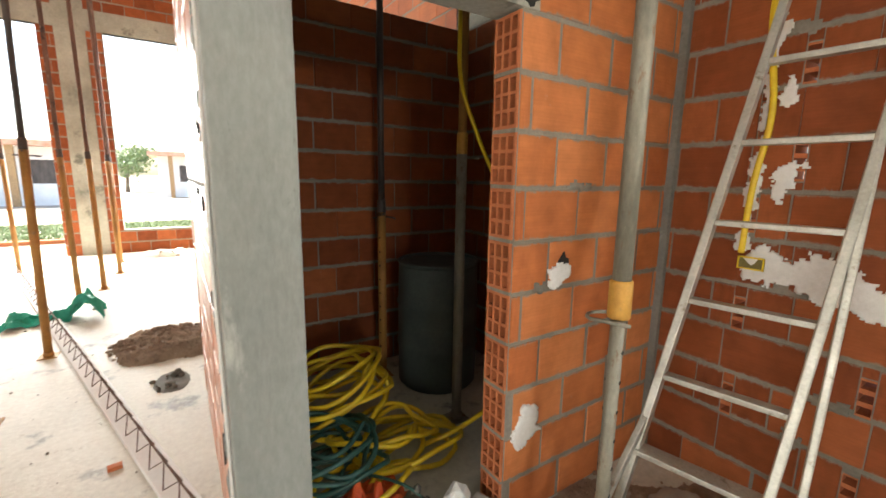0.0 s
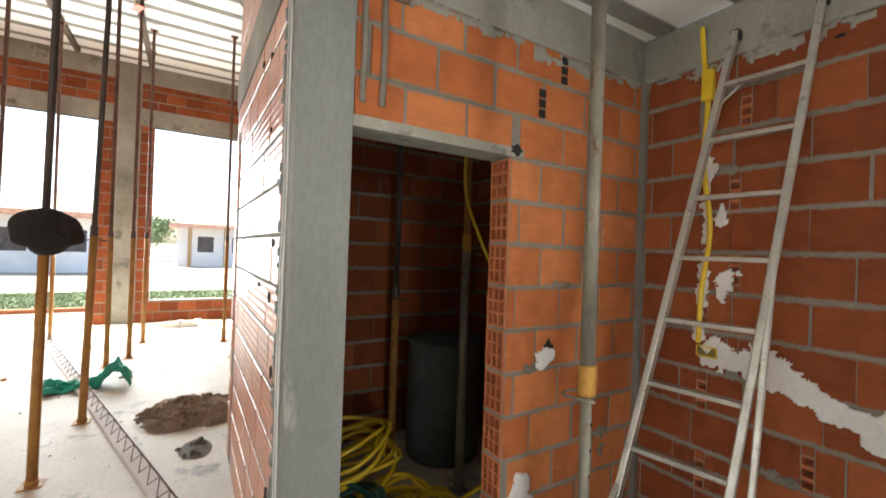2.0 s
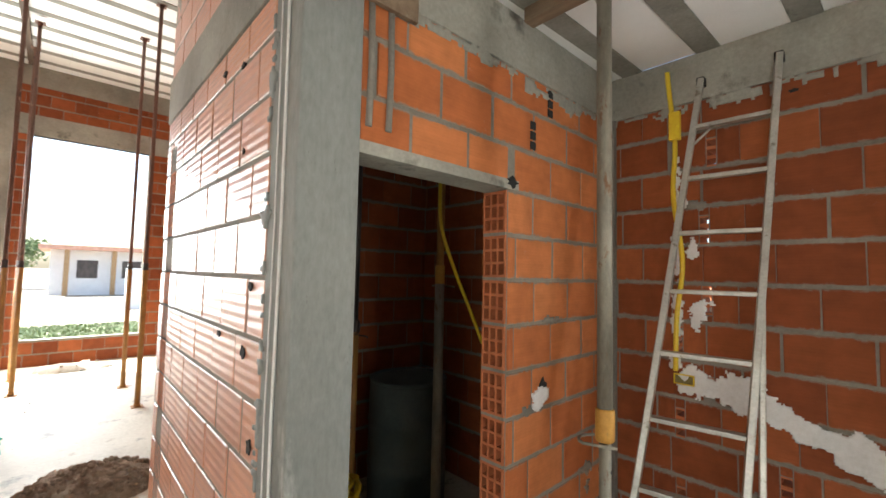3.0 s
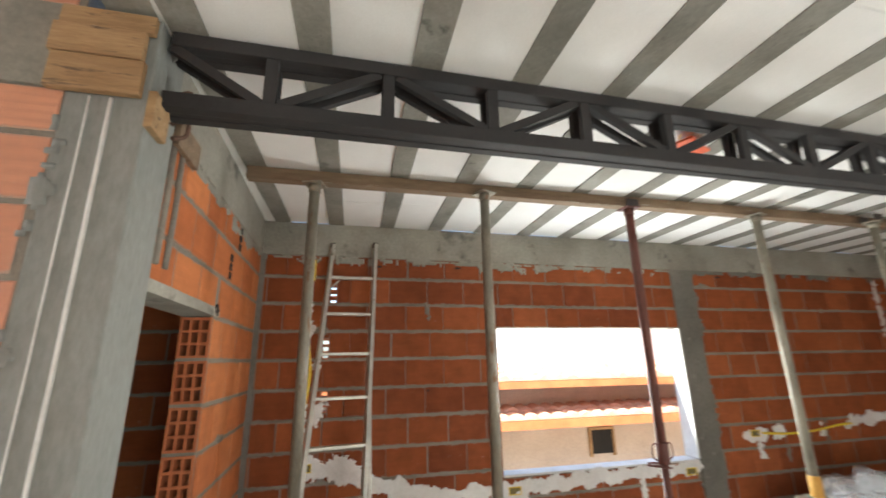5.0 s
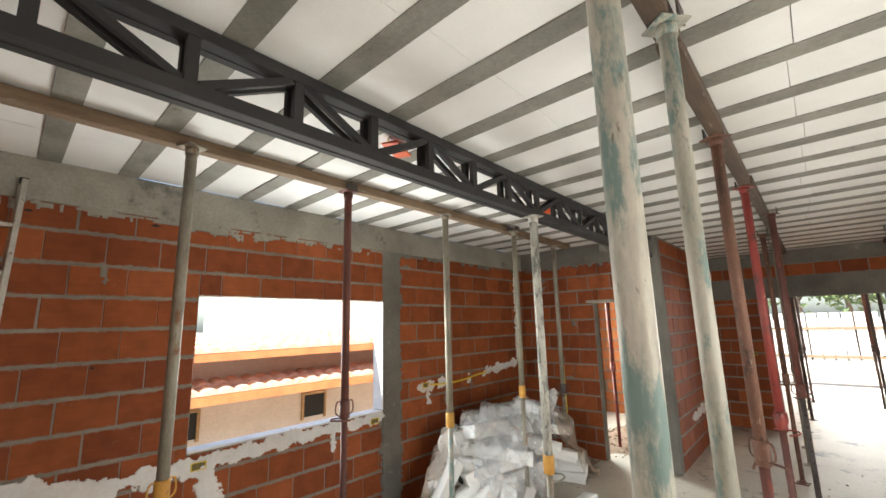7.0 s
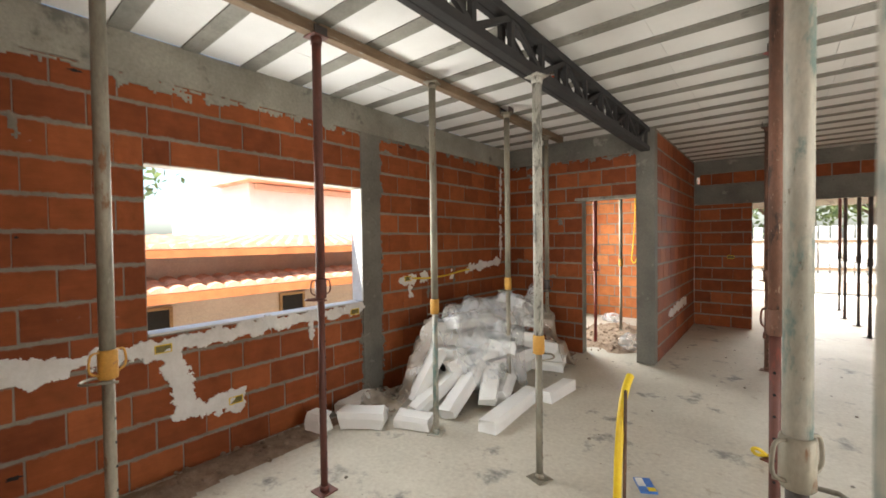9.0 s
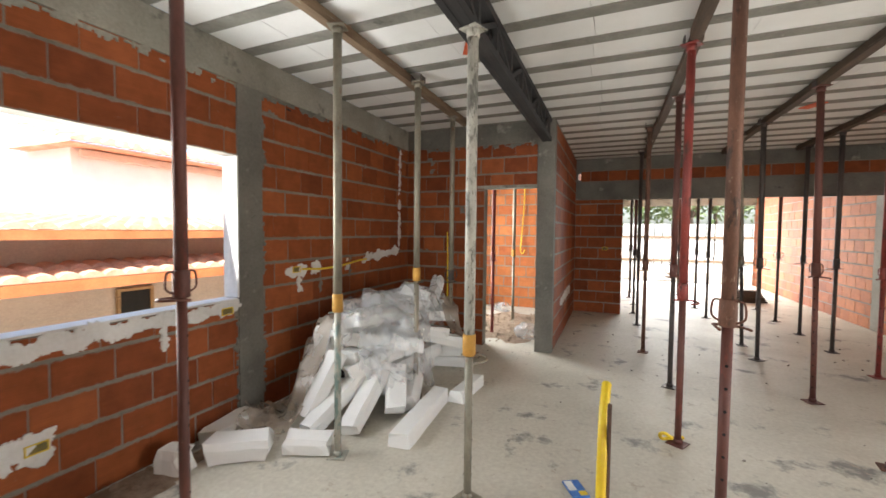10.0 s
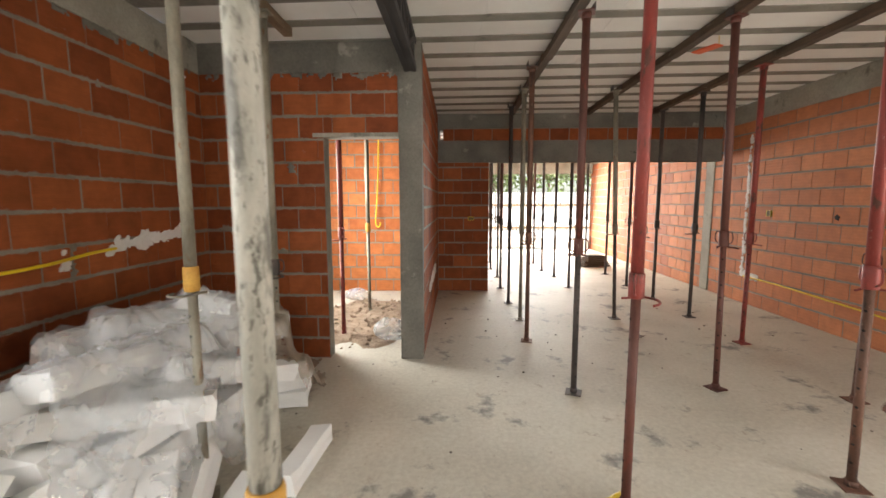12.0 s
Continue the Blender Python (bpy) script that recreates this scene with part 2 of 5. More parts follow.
ALU = surface("aluminium", (0.33, 0.31, 0.265), (0.52, 0.50, 0.44), 7, 90, 0.4, 0.5, 0.25, stain=(0.22, 0.19, 0.14), stain_at=0.6, chips=(0.55, 0.53, 0.48), chips_at=0.66)
FILM = clear_material("plastic_film", (0.80, 0.82, 0.84), 0.07, 0.3)
FILM_DIRTY = clear_material("dusty_plastic_film", (0.50, 0.42, 0.34), 0.3, 0.5)
SACK = clear_material("dusty_sack_film", (0.60, 0.53, 0.45), 0.35, 0.72)
DIRT = surface("dirt", (0.25, 0.17, 0.115), (0.46, 0.345, 0.25), 9, 60, 0.98, bump=1.0, depth=0.03, stain=(0.52, 0.44, 0.35), chips=(0.13, 0.085, 0.06), chips_at=0.6)
GRASS = surface("grass", (0.05, 0.085, 0.025), (0.10, 0.14, 0.04), 2, 80, 0.95, bump=0.5, depth=0.03)
GROUND = surface("bare_ground", (0.24, 0.20, 0.15), (0.36, 0.31, 0.25), 0.5, 25, 0.95, bump=0.5, depth=0.02)
ROOF = surface("roof_tile", (0.46, 0.22, 0.13), (0.62, 0.37, 0.27), 5, 40, 0.8, randomise=True)
RENDER_WALL = surface("beige_render", (0.48, 0.40, 0.33), (0.58, 0.50, 0.42), 2, 50, 0.9)
WHITE_WALL = surface("white_render", (0.68, 0.67, 0.65), (0.78, 0.77, 0.75), 2, 50, 0.9)
LEAF = surface("leaf", (0.10, 0.14, 0.045), (0.15, 0.20, 0.075), 3, 60, 0.6, bump=0)
BARK = surface("bark", (0.10, 0.07, 0.05), (0.2, 0.15, 0.11), 6, 40, 0.95, bump=0.6)
GREEN_NET = surface("green_mesh", (0.02, 0.27, 0.19), (0.05, 0.42, 0.31), 8, 90, 0.6)
GREEN_HOSE = surface("dark_green_hose", (0.012, 0.055, 0.045), (0.03, 0.10, 0.085), 8, 60, 0.45)
ORANGE_NET = surface("orange_plastic", (0.62, 0.075, 0.018), (0.75, 0.13, 0.03), 8, 60, 0.5)
FASCIA = surface("orange_fascia", (0.34, 0.10, 0.03), (0.46, 0.16, 0.055), 3, 40, 0.7)
DRUM = surface("dark_green_drum", (0.05, 0.07, 0.07), (0.09, 0.115, 0.11), 4, 50, 0.55, stain=(0.2, 0.2, 0.18), stain_at=0.7)
REBAR = surface("rusty_rebar", (0.07, 0.045, 0.035), (0.16, 0.09, 0.06), 10, 80, 0.8, 0.3)


# ---- mesh helpers ----
def box(bm, x0, x1, y0, y1, z0, z1, slot=0, m=None, bevel=0.0):
    vs = [bm.verts.new(Vector((x, y, z))) for x in (x0, x1) for y in (y0, y1) for z in (z0, z1)]
    if m is not None:
        for v in vs:
            v.co = m @ v.co
    fs = []
    for idx in ((0, 1, 3, 2), (4, 6, 7, 5), (0, 4, 5, 1), (2, 3, 7, 6), (0, 2, 6, 4), (1, 5, 7, 3)):
        f = bm.faces.new([vs[i] for i in idx])
        f.material_index = slot
        fs.append(f)
    if bevel:
        bmesh.ops.bevel(bm, geom=list({e for f in fs for e in f.edges}), offset=bevel, segments=2, affect="EDGES", profile=0.6)
    return fs


def tube(bm, path, radius, seg=10, closed=False, slot=0, cap=True):
    """A round tube along a list of points; radius a number or one for each point."""
    pts = [Vector(p) for p in path]
    n = len(pts)
    rings = []
    side = None
    for i, p in enumerate(pts):
        a = pts[i - 1] if i or closed else p
        b = pts[(i + 1) % n] if i < n - 1 or closed else p
        d = (b - a).normalized()
        if side is None:
            side = d.orthogonal().normalized()
        side = (side - d * side.dot(d)).normalized()
        up = d.cross(side)
        r = radius[i] if isinstance(radius, (list, tuple)) else radius
        rings.append([bm.verts.new(p + (side * math.cos(2 * math.pi * k / seg) + up * math.sin(2 * math.pi * k / seg)) * r) for k in range(seg)])
    for i in range(n if closed else n - 1):
        a, b = rings[i], rings[(i + 1) % n]
        for k in range(seg):
            f = bm.faces.new((a[k], a[(k + 1) % seg], b[(k + 1) % seg], b[k]))
            f.smooth, f.material_index = True, slot
    if cap and not closed:
        bm.faces.new(list(reversed(rings[0]))).material_index = slot
        bm.faces.new(rings[-1]).material_index = slot


def spline(points, steps=8, closed=False):
    """A smooth curve through the points (Catmull-Rom)."""
    p = [Vector(q) for q in points]
    n = len(p)
    out = []
    for i in range(n if closed else n - 1):
        a, b, c, d = (p[(i + k) % n] if closed else p[min(max(i + k, 0), n - 1)] for k in (-1, 0, 1, 2))
        for s in range(steps):
            t = s / steps
            out.append(0.5 * ((2 * b) + (c - a) * t + (2 * a - 5 * b + 4 * c - d) * t * t + (3 * b - a - 3 * c + d) * t ** 3))
    return out if closed else out + [p[-1]]


def to_mesh(name, bm, *mats):
    me = bpy.data.meshes.new(name)
    bmesh.ops.recalc_face_normals(bm, faces=bm.faces)
    bm.to_mesh(me)
    bm.free()
    for m in mats:
        me.materials.append(m)
    return me


def part(name, bm, material, parent, label=""):
    mats = material if isinstance(material, (list, tuple)) else (material,)
    ob = new(name, to_mesh(name, bm, *mats))
    ob.parent = parent
    if label:
        ob["label"] = label
    return ob


def thing(name, label, category, group="", kind="", at=(0, 0, 0), turn=0.0):
    ob = new(name)
    ob.empty_display_size = 0.1
    ob.matrix_basis = pose(*at, 0, 0, turn)
    return tagged(ob, label, category, group, kind)


def solo(name, bm, material, label, category, group="", kind=""):
    mats = material if isinstance(material, (list, tuple)) else (material,)
    return tagged(new(name, to_mesh(name, bm, *mats)), label, category, group, kind)


# ---- walls with real openings and separate bricks ----
BL, BH, COURSE, STEP = 0.29, 0.19, 0.205, 0.303
TURN_OF = {"-y": 0.0, "-x": -90.0, "+x": 90.0, "+y": 180.0}


def brick_mesh(name, mat):
    """A block face with chamfered, slightly worn edges; its front looks along -y."""
    bm = bmesh.new()
    x, z, d, c = BL / 2, BH / 2, 0.02, 0.004
    back = [bm.verts.new((sx * x, d, sz * z)) for sx, sz in ((-1, -1), (1, -1), (1, 1), (-1, 1))]
    mid = [bm.verts.new((sx * x, c, sz * z)) for sx, sz in ((-1, -1), (1, -1), (1, 1), (-1, 1))]
    front = [bm.verts.new((sx * (x - c), 0, sz * (z - c))) for sx, sz in ((-1, -1), (1, -1), (1, 1), (-1, 1))]
    bm.faces.new(front)
    for k in range(4):
        bm.faces.new((mid[k], mid[(k + 1) % 4], front[(k + 1) % 4], front[k]))
        bm.faces.new((back[k], back[(k + 1) % 4], mid[(k + 1) % 4], mid[k]))
    return to_mesh(name, bm, mat)


def hollow_mesh():
    """The open end of a hollow block: a grid of three by three deep cells."""
    bm = bmesh.new()
    w, h, d, t = 0.134, BH, 0.135, 0.0115
    cw, ch = (w - 4 * t) / 3, (h - 4 * t) / 3
    for i in range(4):
        u = -w / 2 + i * (cw + t)
        box(bm, u, u + t, 0, d, -h / 2, h / 2)
    for j in range(4):
        v = -h / 2 + j * (ch + t)
        for i in range(3):
            u = -w / 2 + t + i * (cw + t)
            box(bm, u, u + cw, 0.001, d, v, v + t)
    box(bm, -w / 2, w / 2, d, d + 0.01, -h / 2, h / 2)
    return to_mesh("hollow_brick", bm, HOLLOW)


BRICK_MESH = {m.name: brick_mesh("brick", m) for m in (BRICK, BRICK_ORANGE_LIT, BRICK_RIB, BRICK_PALE)}
HOLLOW_MESH = hollow_mesh()
pending_bricks = []


def wall_point(face, at, u, z, out=0.0):
    """A place on a wall: u runs along y for x-facing walls and along x for y-facing ones."""
    if face == "-x":
        return Vector((at - out, u, z))
    if face == "+x":
        return Vector((at + out, u, z))
    if face == "-y":
        return Vector((u, at - out, z))
    return Vector((u, at + out, z))


def cut_cells(u0, u1, z0, z1, holes):
    us = sorted({u0, u1, *[min(max(h[k], u0), u1) for h in holes for k in (0, 1)]})
    zs = sorted({z0, z1, *[min(max(h[k], z0), z1) for h in holes for k in (2, 3)]})
    for a, b in zip(us, us[1:]):
        run = None
        for c, d in zip(zs, zs[1:]):
            um, zm = (a + b) / 2, (c + d) / 2
            if any(h[0] < um < h[1] and h[2] < zm < h[3] for h in holes):
                if run:
                    yield a, b, *run
                run = None
            else:
                run = (run[0], d) if run else (c, d)
        if run:
            yield a, b, *run


def brick_wall(name, face, at, u0, u1, z0, z1, thick=0.14, holes=(), bare=(), hollow=(), mat=BRICK, label="", seed=1, both=False, start=0.0, stuff_from=None):
    """A wall of hollow clay blocks: a mortar core with openings, and the blocks as pieces on its seen face.
    bare: stretches with no blocks (columns, beams, plaster)."""
    bm = bmesh.new()
    rec = 0.003
    for a, b, c, d in cut_cells(u0, u1, z0, z1, [*holes, *hollow]):
        p, q = wall_point(face, at, a, c, -rec), wall_point(face, at, b, d, -thick)
        box(bm, min(p.x, q.x), max(p.x, q.x), min(p.y, q.y), max(p.y, q.y), c, d)
    for a, b, c, d in hollow:
        for near, far in ((rec, 0.02), (thick - 0.008, thick)):
            p, q = wall_point(face, at, a, c, -near), wall_point(face, at, b, d, -far)
            box(bm, min(p.x, q.x), max(p.x, q.x), min(p.y, q.y), max(p.y, q.y), max(c, 0), d)
    wall = solo(name, bm, MORTAR, label, "wall", kind="structure")
    pending_bricks.append((wall, face, at, u0, u1, z0, z1, [*holes, *bare], mat, seed, start, stuff_from))
    return wall


def lay_bricks():
    """The blocks of all the walls, laid course by course with uneven joints."""
    for wall, face, at, u0, u1, z0, z1, gaps, mat, seed, start, stuff_from in pending_bricks:
        rnd = random.Random(seed)
        rest = bmesh.new()
        k = 0
        z = z0
        while z < z1 - 0.03:
            h = min(BH, z1 - z)
            u = u0 - (STEP / 2 if k % 2 else 0.0) - start + rnd.uniform(-0.03, 0.03)
            while u < u1:
                length = BL if mat in (BRICK_ORANGE_LIT, BRICK_RIB) else BL + rnd.uniform(0.006, 0.0115)
                pieces = [(max(u, u0 + 0.004), min(u + length, u1 - 0.004), z, z + h)]
                for g in gaps:
                    left = []
                    for a, b, c, d in pieces:
                        if g[1] <= a or g[0] >= b or g[3] <= c + 0.004 or g[2] >= d - 0.004:
                            left.append((a, b, c, d))
                            continue
                        left += [(a, g[0] - 0.004, c, d), (g[1] + 0.004, b, c, d)]
                        a2, b2 = max(a, g[0]), min(b, g[1])
                        left += [(a2, b2, c, g[2] - 0.004), (a2, b2, g[3] + 0.004, d)]
                    pieces = [p for p in left if p[1] - p[0] > 0.03 and p[3] - p[2] > 0.03]
                for a, b, c, d in pieces:
                    if b - a < 0.03:
                        continue
                    off = rnd.uniform(-0.001, 0.002)
                    m = Matrix.Translation(wall_point(face, at, (a + b) / 2, (c + d) / 2, off)) @ pose(0, 0, 0, rnd.uniform(-0.5, 0.5), rnd.uniform(-0.35, 0.35), TURN_OF[face] + rnd.uniform(-0.4, 0.4)) @ Matrix.Diagonal(((b - a) / BL, 1, (d - c) / BH * rnd.uniform(0.985, 1.01), 1))
                    if stuff_from is not None and stuff_from((a + b) / 2, z):
                        rest.from_mesh(BRICK_MESH[mat.name])
                        rest.verts.ensure_lookup_table()
                        for v in rest.verts[-12:]:
                            v.co = m @ v.co
                    else:
                        ob = new("brick", BRICK_MESH[mat.name])
                        ob.parent = wall
                        ob.matrix_basis = m
                u += STEP + rnd.uniform(-0.004, 0.006)
            z += COURSE
            k += 1
        if len(rest.verts):
            r = part("bricks", rest, BRICK_STUFF, wall)
            r["kind"] = "stuff"
        else:
            rest.free()


def hollow_column(wall, face, at, u, z0, z1, seed=3):
    """Open block ends stacked one over another."""
    rnd = random.Random(seed)
    z = z0
    while z + BH < z1 + 0.02:
        ob = new("hollow_brick", HOLLOW_MESH)
        ob.parent = wall
        ob.matrix_basis = Matrix.Translation(wall_point(face, at, u, z + BH / 2, rnd.uniform(0, 0.004))) @ pose(0, 0, 0, 0, rnd.uniform(-1, 1), TURN_OF[face])
        b = bmesh.new()
        p, q = wall_point(face, at, u - 0.066, z - 0.015, 0.001), wall_point(face, at, u + 0.066, z - 0.001, -0.12)
        box(b, min(p.x, q.x), max(p.x, q.x), min(p.y, q.y), max(p.y, q.y), max(0.0, z - 0.014), z)
        part("mortar_bed", b, MORTAR, wall)
        z += COURSE


def slab(name, bounds, mat, label, category="beam", kind="structure", bevel=0.004):
    bm = bmesh.new()
    box(bm, *bounds, bevel=bevel)
    return solo(name, bm, mat, label, category, kind=kind)


# ---- the house: floor, ceilings, walls ----
XE, YN, YS, XW, XS, YF, ZC, ZB = 1.92, 1.43, -5.06, -4.6, -0.09, -8.12, 2.882, 2.62
XC, YB, YW, ZH = -0.08, 3.2, 9.8, 4.95

bm = bmesh.new()
box(bm, XW - 0.14, XE + 0.14, -14.6, YW + 0.14, -0.12, 0.0)
solo("floor", bm, FLOOR, "bare stained concrete floor slab", "floor", kind="structure")

EAST_HOLES = [(-2.206, -0.42, 0.955, 2.07), (-7.2, -5.6, 0.7, 2.3)]
VENTS = [(1.078, 2.44, 3), (0.89, 2.25, 3), (0.928, 1.84, 3), (1.053, 1.64, 3), (0.92, 1.47, 3), (1.06, 1.25, 3), (0.917, 1.05, 2), (1.055, 0.81, 3), (1.055, 0.40, 3), (0.615, 0.61, 3), (0.614, 0.22, 3)]
VENT_H = {1: 0.05, 2: 0.10, 3: 0.15}
for y, z, n in VENTS:
    EAST_HOLES.append((y - 0.022, y + 0.022, z, z + VENT_H[n]))
wall_e = brick_wall("wall_east", "-x", XE, -8.2, YB + 0.14, 0.0, ZB, holes=EAST_HOLES, bare=[(-2.44, -2.2, 0, 3), (YN - 0.005, YN + 0.145, 0, 3)], label="red hollow brick wall with a window opening and chased cable runs", seed=11)
wall_n = brick_wall("wall_closet", "-y", YN, 0.126, XE, 0.0, ZB, holes=[(0.126, 0.905, -1, 2.055)], hollow=[(0.905, 1.06, 0.0, 2.055)], mat=BRICK_ORANGE_LIT, label="orange hollow brick wall around the storeroom doorway", seed=12, start=0.09)
wall_cw = brick_wall("wall_closet_west", "-x", XC, YN + 0.20, YB + 0.28, 0.0, ZH, mat=BRICK_RIB, bare=[(YB - 0.01, YB + 0.15, 0, 2.4), (0, 9, ZB - 0.02, ZC)], label="ribbed hollow brick wall of the storeroom, pink from painted glare", seed=13)
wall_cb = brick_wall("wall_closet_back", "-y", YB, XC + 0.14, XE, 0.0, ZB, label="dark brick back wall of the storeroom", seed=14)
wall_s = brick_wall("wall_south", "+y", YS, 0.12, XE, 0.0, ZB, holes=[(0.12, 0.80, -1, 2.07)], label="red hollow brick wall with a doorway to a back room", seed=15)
wall_sp = brick_wall("wall_spur", "-x", XS, YF, YS - 0.14, 0.0, ZC, label="red hollow brick wall running from the grey column", seed=16)
wall_f = brick_wall("wall_far", "+y", YF, XW, XS, 0.0, ZC, holes=[(XW, -0.92, -1, 2.12), (-0.175, -0.125, 2.49, 2.62)], bare=[(-9, 9, 2.12, 2.46), (-9, 9, 2.66, 3)], label="red hollow brick wall over a wide opening", seed=17)
# the hole in this wall is unseen, added to go with the west fill
wall_w = brick_wall("wall_west", "+x", XW, -14.6, YN, 0.0, ZB, mat=BRICK_PALE, holes=[(-2.1, -0.1, 0.0, 2.15)], bare=[(-8.49, -8.27, 0, 3)], label="pale red hollow brick wall with a cable chase", seed=18, stuff_from=lambda u, z: u < -9.6 or u > -3.6)
wall_br = brick_wall("wall_back_room", "+y", -8.08, 0.05, XE, 0.0, ZC, mat=BRICK_ORANGE_LIT, label="orange brick wall of the back room, painted as lit", seed=19)
wall_nn = brick_wall("wall_north", "-y", YW, XW, XE, 0.0, ZH, holes=[(-3.5, -1.84, -1, 3.80), (-1.0, 0.58, 0.43, 3.80)], bare=[(-9, 9, 3.80, 4.13), (-9, 9, 4.62, 5.1), (-1.62, -1.22, 0, 5.1)], label="red brick end wall with two tall openings", seed=20)
wall_nw = brick_wall("wall_north_west", "+x", XW, YN, YW, 0.0, ZH, label="red brick side wall of the tall room", seed=21, stuff_from=lambda u, z: True)
wall_ne = brick_wall("wall_north_east", "-x", XE, YB + 0.14, YW, 0.0, ZH, label="red brick side wall of the tall room", seed=22, stuff_from=lambda u, z: True)
slab("wall_over_room", (XW, XC, YN, YN + 0.14, ZC, ZH), CONCRETE, "plain concrete wall over the low ceiling", "wall", bevel=0)
slab("wall_over_closet", (XC, XE, YB + 0.14, YB + 0.27, ZC, ZH), CONCRETE, "plain concrete wall over the storeroom", "wall", bevel=0)
slab("wall_back_room_west", (XS + 0.006, 0.05, YF, YS - 0.14, 0, ZC), MORTAR, "plain wall between hall and back room", "wall", bevel=0)

# concrete frame
slab("beam_east", (XE - 0.008, XE + 0.14, -8.2, YB, ZB, ZC), CONCRETE, "grey cast concrete ring beam under the ceiling")
slab("beam_closet", (0.126, XE - 0.008, YN - 0.008, YN + 0.14, ZB, ZC), CONCRETE, "pale cast concrete beam over the storeroom doorway")
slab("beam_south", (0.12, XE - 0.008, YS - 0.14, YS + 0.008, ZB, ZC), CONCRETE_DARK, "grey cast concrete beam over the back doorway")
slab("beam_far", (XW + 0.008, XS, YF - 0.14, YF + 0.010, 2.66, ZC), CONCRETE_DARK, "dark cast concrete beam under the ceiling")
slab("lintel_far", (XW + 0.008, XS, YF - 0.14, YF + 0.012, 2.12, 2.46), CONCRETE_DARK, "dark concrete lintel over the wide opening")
slab("beam_west", (XW - 0.14, XW + 0.008, -14.6, YN, ZB, ZC), CONCRETE, "grey cast concrete ring beam under the ceiling")
slab("beam_closet_west", (XC - 0.010, XC + 0.14, YN + 0.2, YB + 0.28, ZB - 0.02, ZC), CONCRETE, "grey cast concrete beam in the storeroom wall")
slab("column_closet", (XC, 0.126, YN - 0.012, YN + 0.2, 0, ZC), PILLAR, "smooth grey concrete column with plumb edges", "column", bevel=0.006)
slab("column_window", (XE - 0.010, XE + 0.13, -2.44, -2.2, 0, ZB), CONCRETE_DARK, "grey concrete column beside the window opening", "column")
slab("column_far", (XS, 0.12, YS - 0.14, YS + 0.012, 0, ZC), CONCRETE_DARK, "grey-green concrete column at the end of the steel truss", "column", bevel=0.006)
slab("column_west", (XW - 0.1, XW + 0.01, -8.49, -8.27, 0, ZB), CONCRETE, "grey concrete column in the brick wall", "column")
slab("column_corner", (XE - 0.03, XE + 0.1, YN - 0.035, YN + 0.1, 0, ZB), CONCRETE_DARK, "mortar-filled corner joint of the brick walls", "column")
slab("column_north", (-1.62, -1.22, YW - 0.01, YW + 0.12, 0, ZH), CONCRETE, "grey concrete column between tall openings", "column")
slab("lintel_north", (XW, XE, YW - 0.012, YW + 0.12, 3.80, 4.13), CONCRETE, "grey concrete lintel over tall openings")
slab("beam_north", (XW, XE, YW - 0.014, YW + 0.12, 4.62, ZH), CONCRETE, "grey concrete beam under the high ceiling")
slab("lintel_closet", (0.06, 0.98, YN - 0.004, YN + 0.150, 2.047, 2.092), CONCRETE, "thin concrete lintel over the storeroom doorway", bevel=0.003)
slab("lintel_south", (0.12, 0.9, YS - 0.150, YS + 0.004, 2.062, 2.1), CONCRETE, "thin concrete lintel over the back doorway", bevel=0.003)
for y, z, n in VENTS:
    for k in range(n + 1):
        bm = bmesh.new()
        zz = z + VENT_H[n] * k / n
        m = Matrix.Translation((XE + 0.004, y, zz))
        box(bm, 0.0, 0.12, -0.021, 0.021, -0.009, 0.009, m=m)
        part("hollow_brick", bm, HOLLOW, wall_e)
    for s in (-1, 1):
        bm = bmesh.new()
        box(bm, XE + 0.004, XE + 0.12, y + s * 0.0255 - 0.0055, y + s * 0.0255 + 0.0055, z, z + VENT_H[n])
        part("hollow_brick", bm, HOLLOW, wall_e)
hollow_column(wall_n, "-x", 0.898, YN + 0.072, 0.005, 2.05, 31)
hollow_column(wall_cw, "-x", XC + 0.004, YB + 0.07, 0.005, 2.4, 32)


def joist_ceiling(name, x0, x1, y0, y1, z, first, step, width, label, skew=0.0):
    """Polystyrene infill between prefabricated concrete joists, one mesh."""
    bm = bmesh.new()
    rnd = random.Random(5)
    y = first
    cuts = []
    while y > y0:
        cuts.append(y)
        y -= step
    box(bm, x0, x1, y0, y1, z + 0.035, z + 0.12, 1)
    edge = y1
    for y in cuts + [y0 - width]:
        a, b = max(y + width / 2, y0), edge
        if b - a > 0.02:
            x = x0
            while x < x1:
                e = min(x + 1.0 + rnd.uniform(-0.02, 0.02), x1)
                dz = rnd.uniform(-0.002, 0.003)
                box(bm, x, e - 0.003, a, b, z + dz, z + 0.034, 0)
                x = e
        if y - width / 2 > y0:
            box(bm, x0, x1, y - width / 2 + 0.001, y + width / 2 - 0.001, z - 0.006, z + 0.034, 1)
        edge = y - width / 2
    for v in bm.verts:
        v.co.y = min(v.co.y + skew * (v.co.x + 0.3), YW if z > 4 else YB if x0 > -1 else YN + 0.135)
    return solo(name, bm, (EPS, JOIST), label, "ceiling", kind="structure")


joist_ceiling("ceiling", XW, XE, -14.6, YN + 0.13, ZC, 1.36, 0.40, 0.115, "white polystyrene and grey concrete joist ceiling", -0.03)
joist_ceiling("ceiling_tall_room", XW, XE, YN + 0.14, YW, ZH, 9.5, 0.45, 0.115, "high white polystyrene and concrete joist ceiling")
joist_ceiling("ceiling_closet", XC + 0.14, XE, YN + 0.14, YB, ZC, 2.9, 0.43, 0.11, "dark storeroom ceiling of joists and polystyrene")


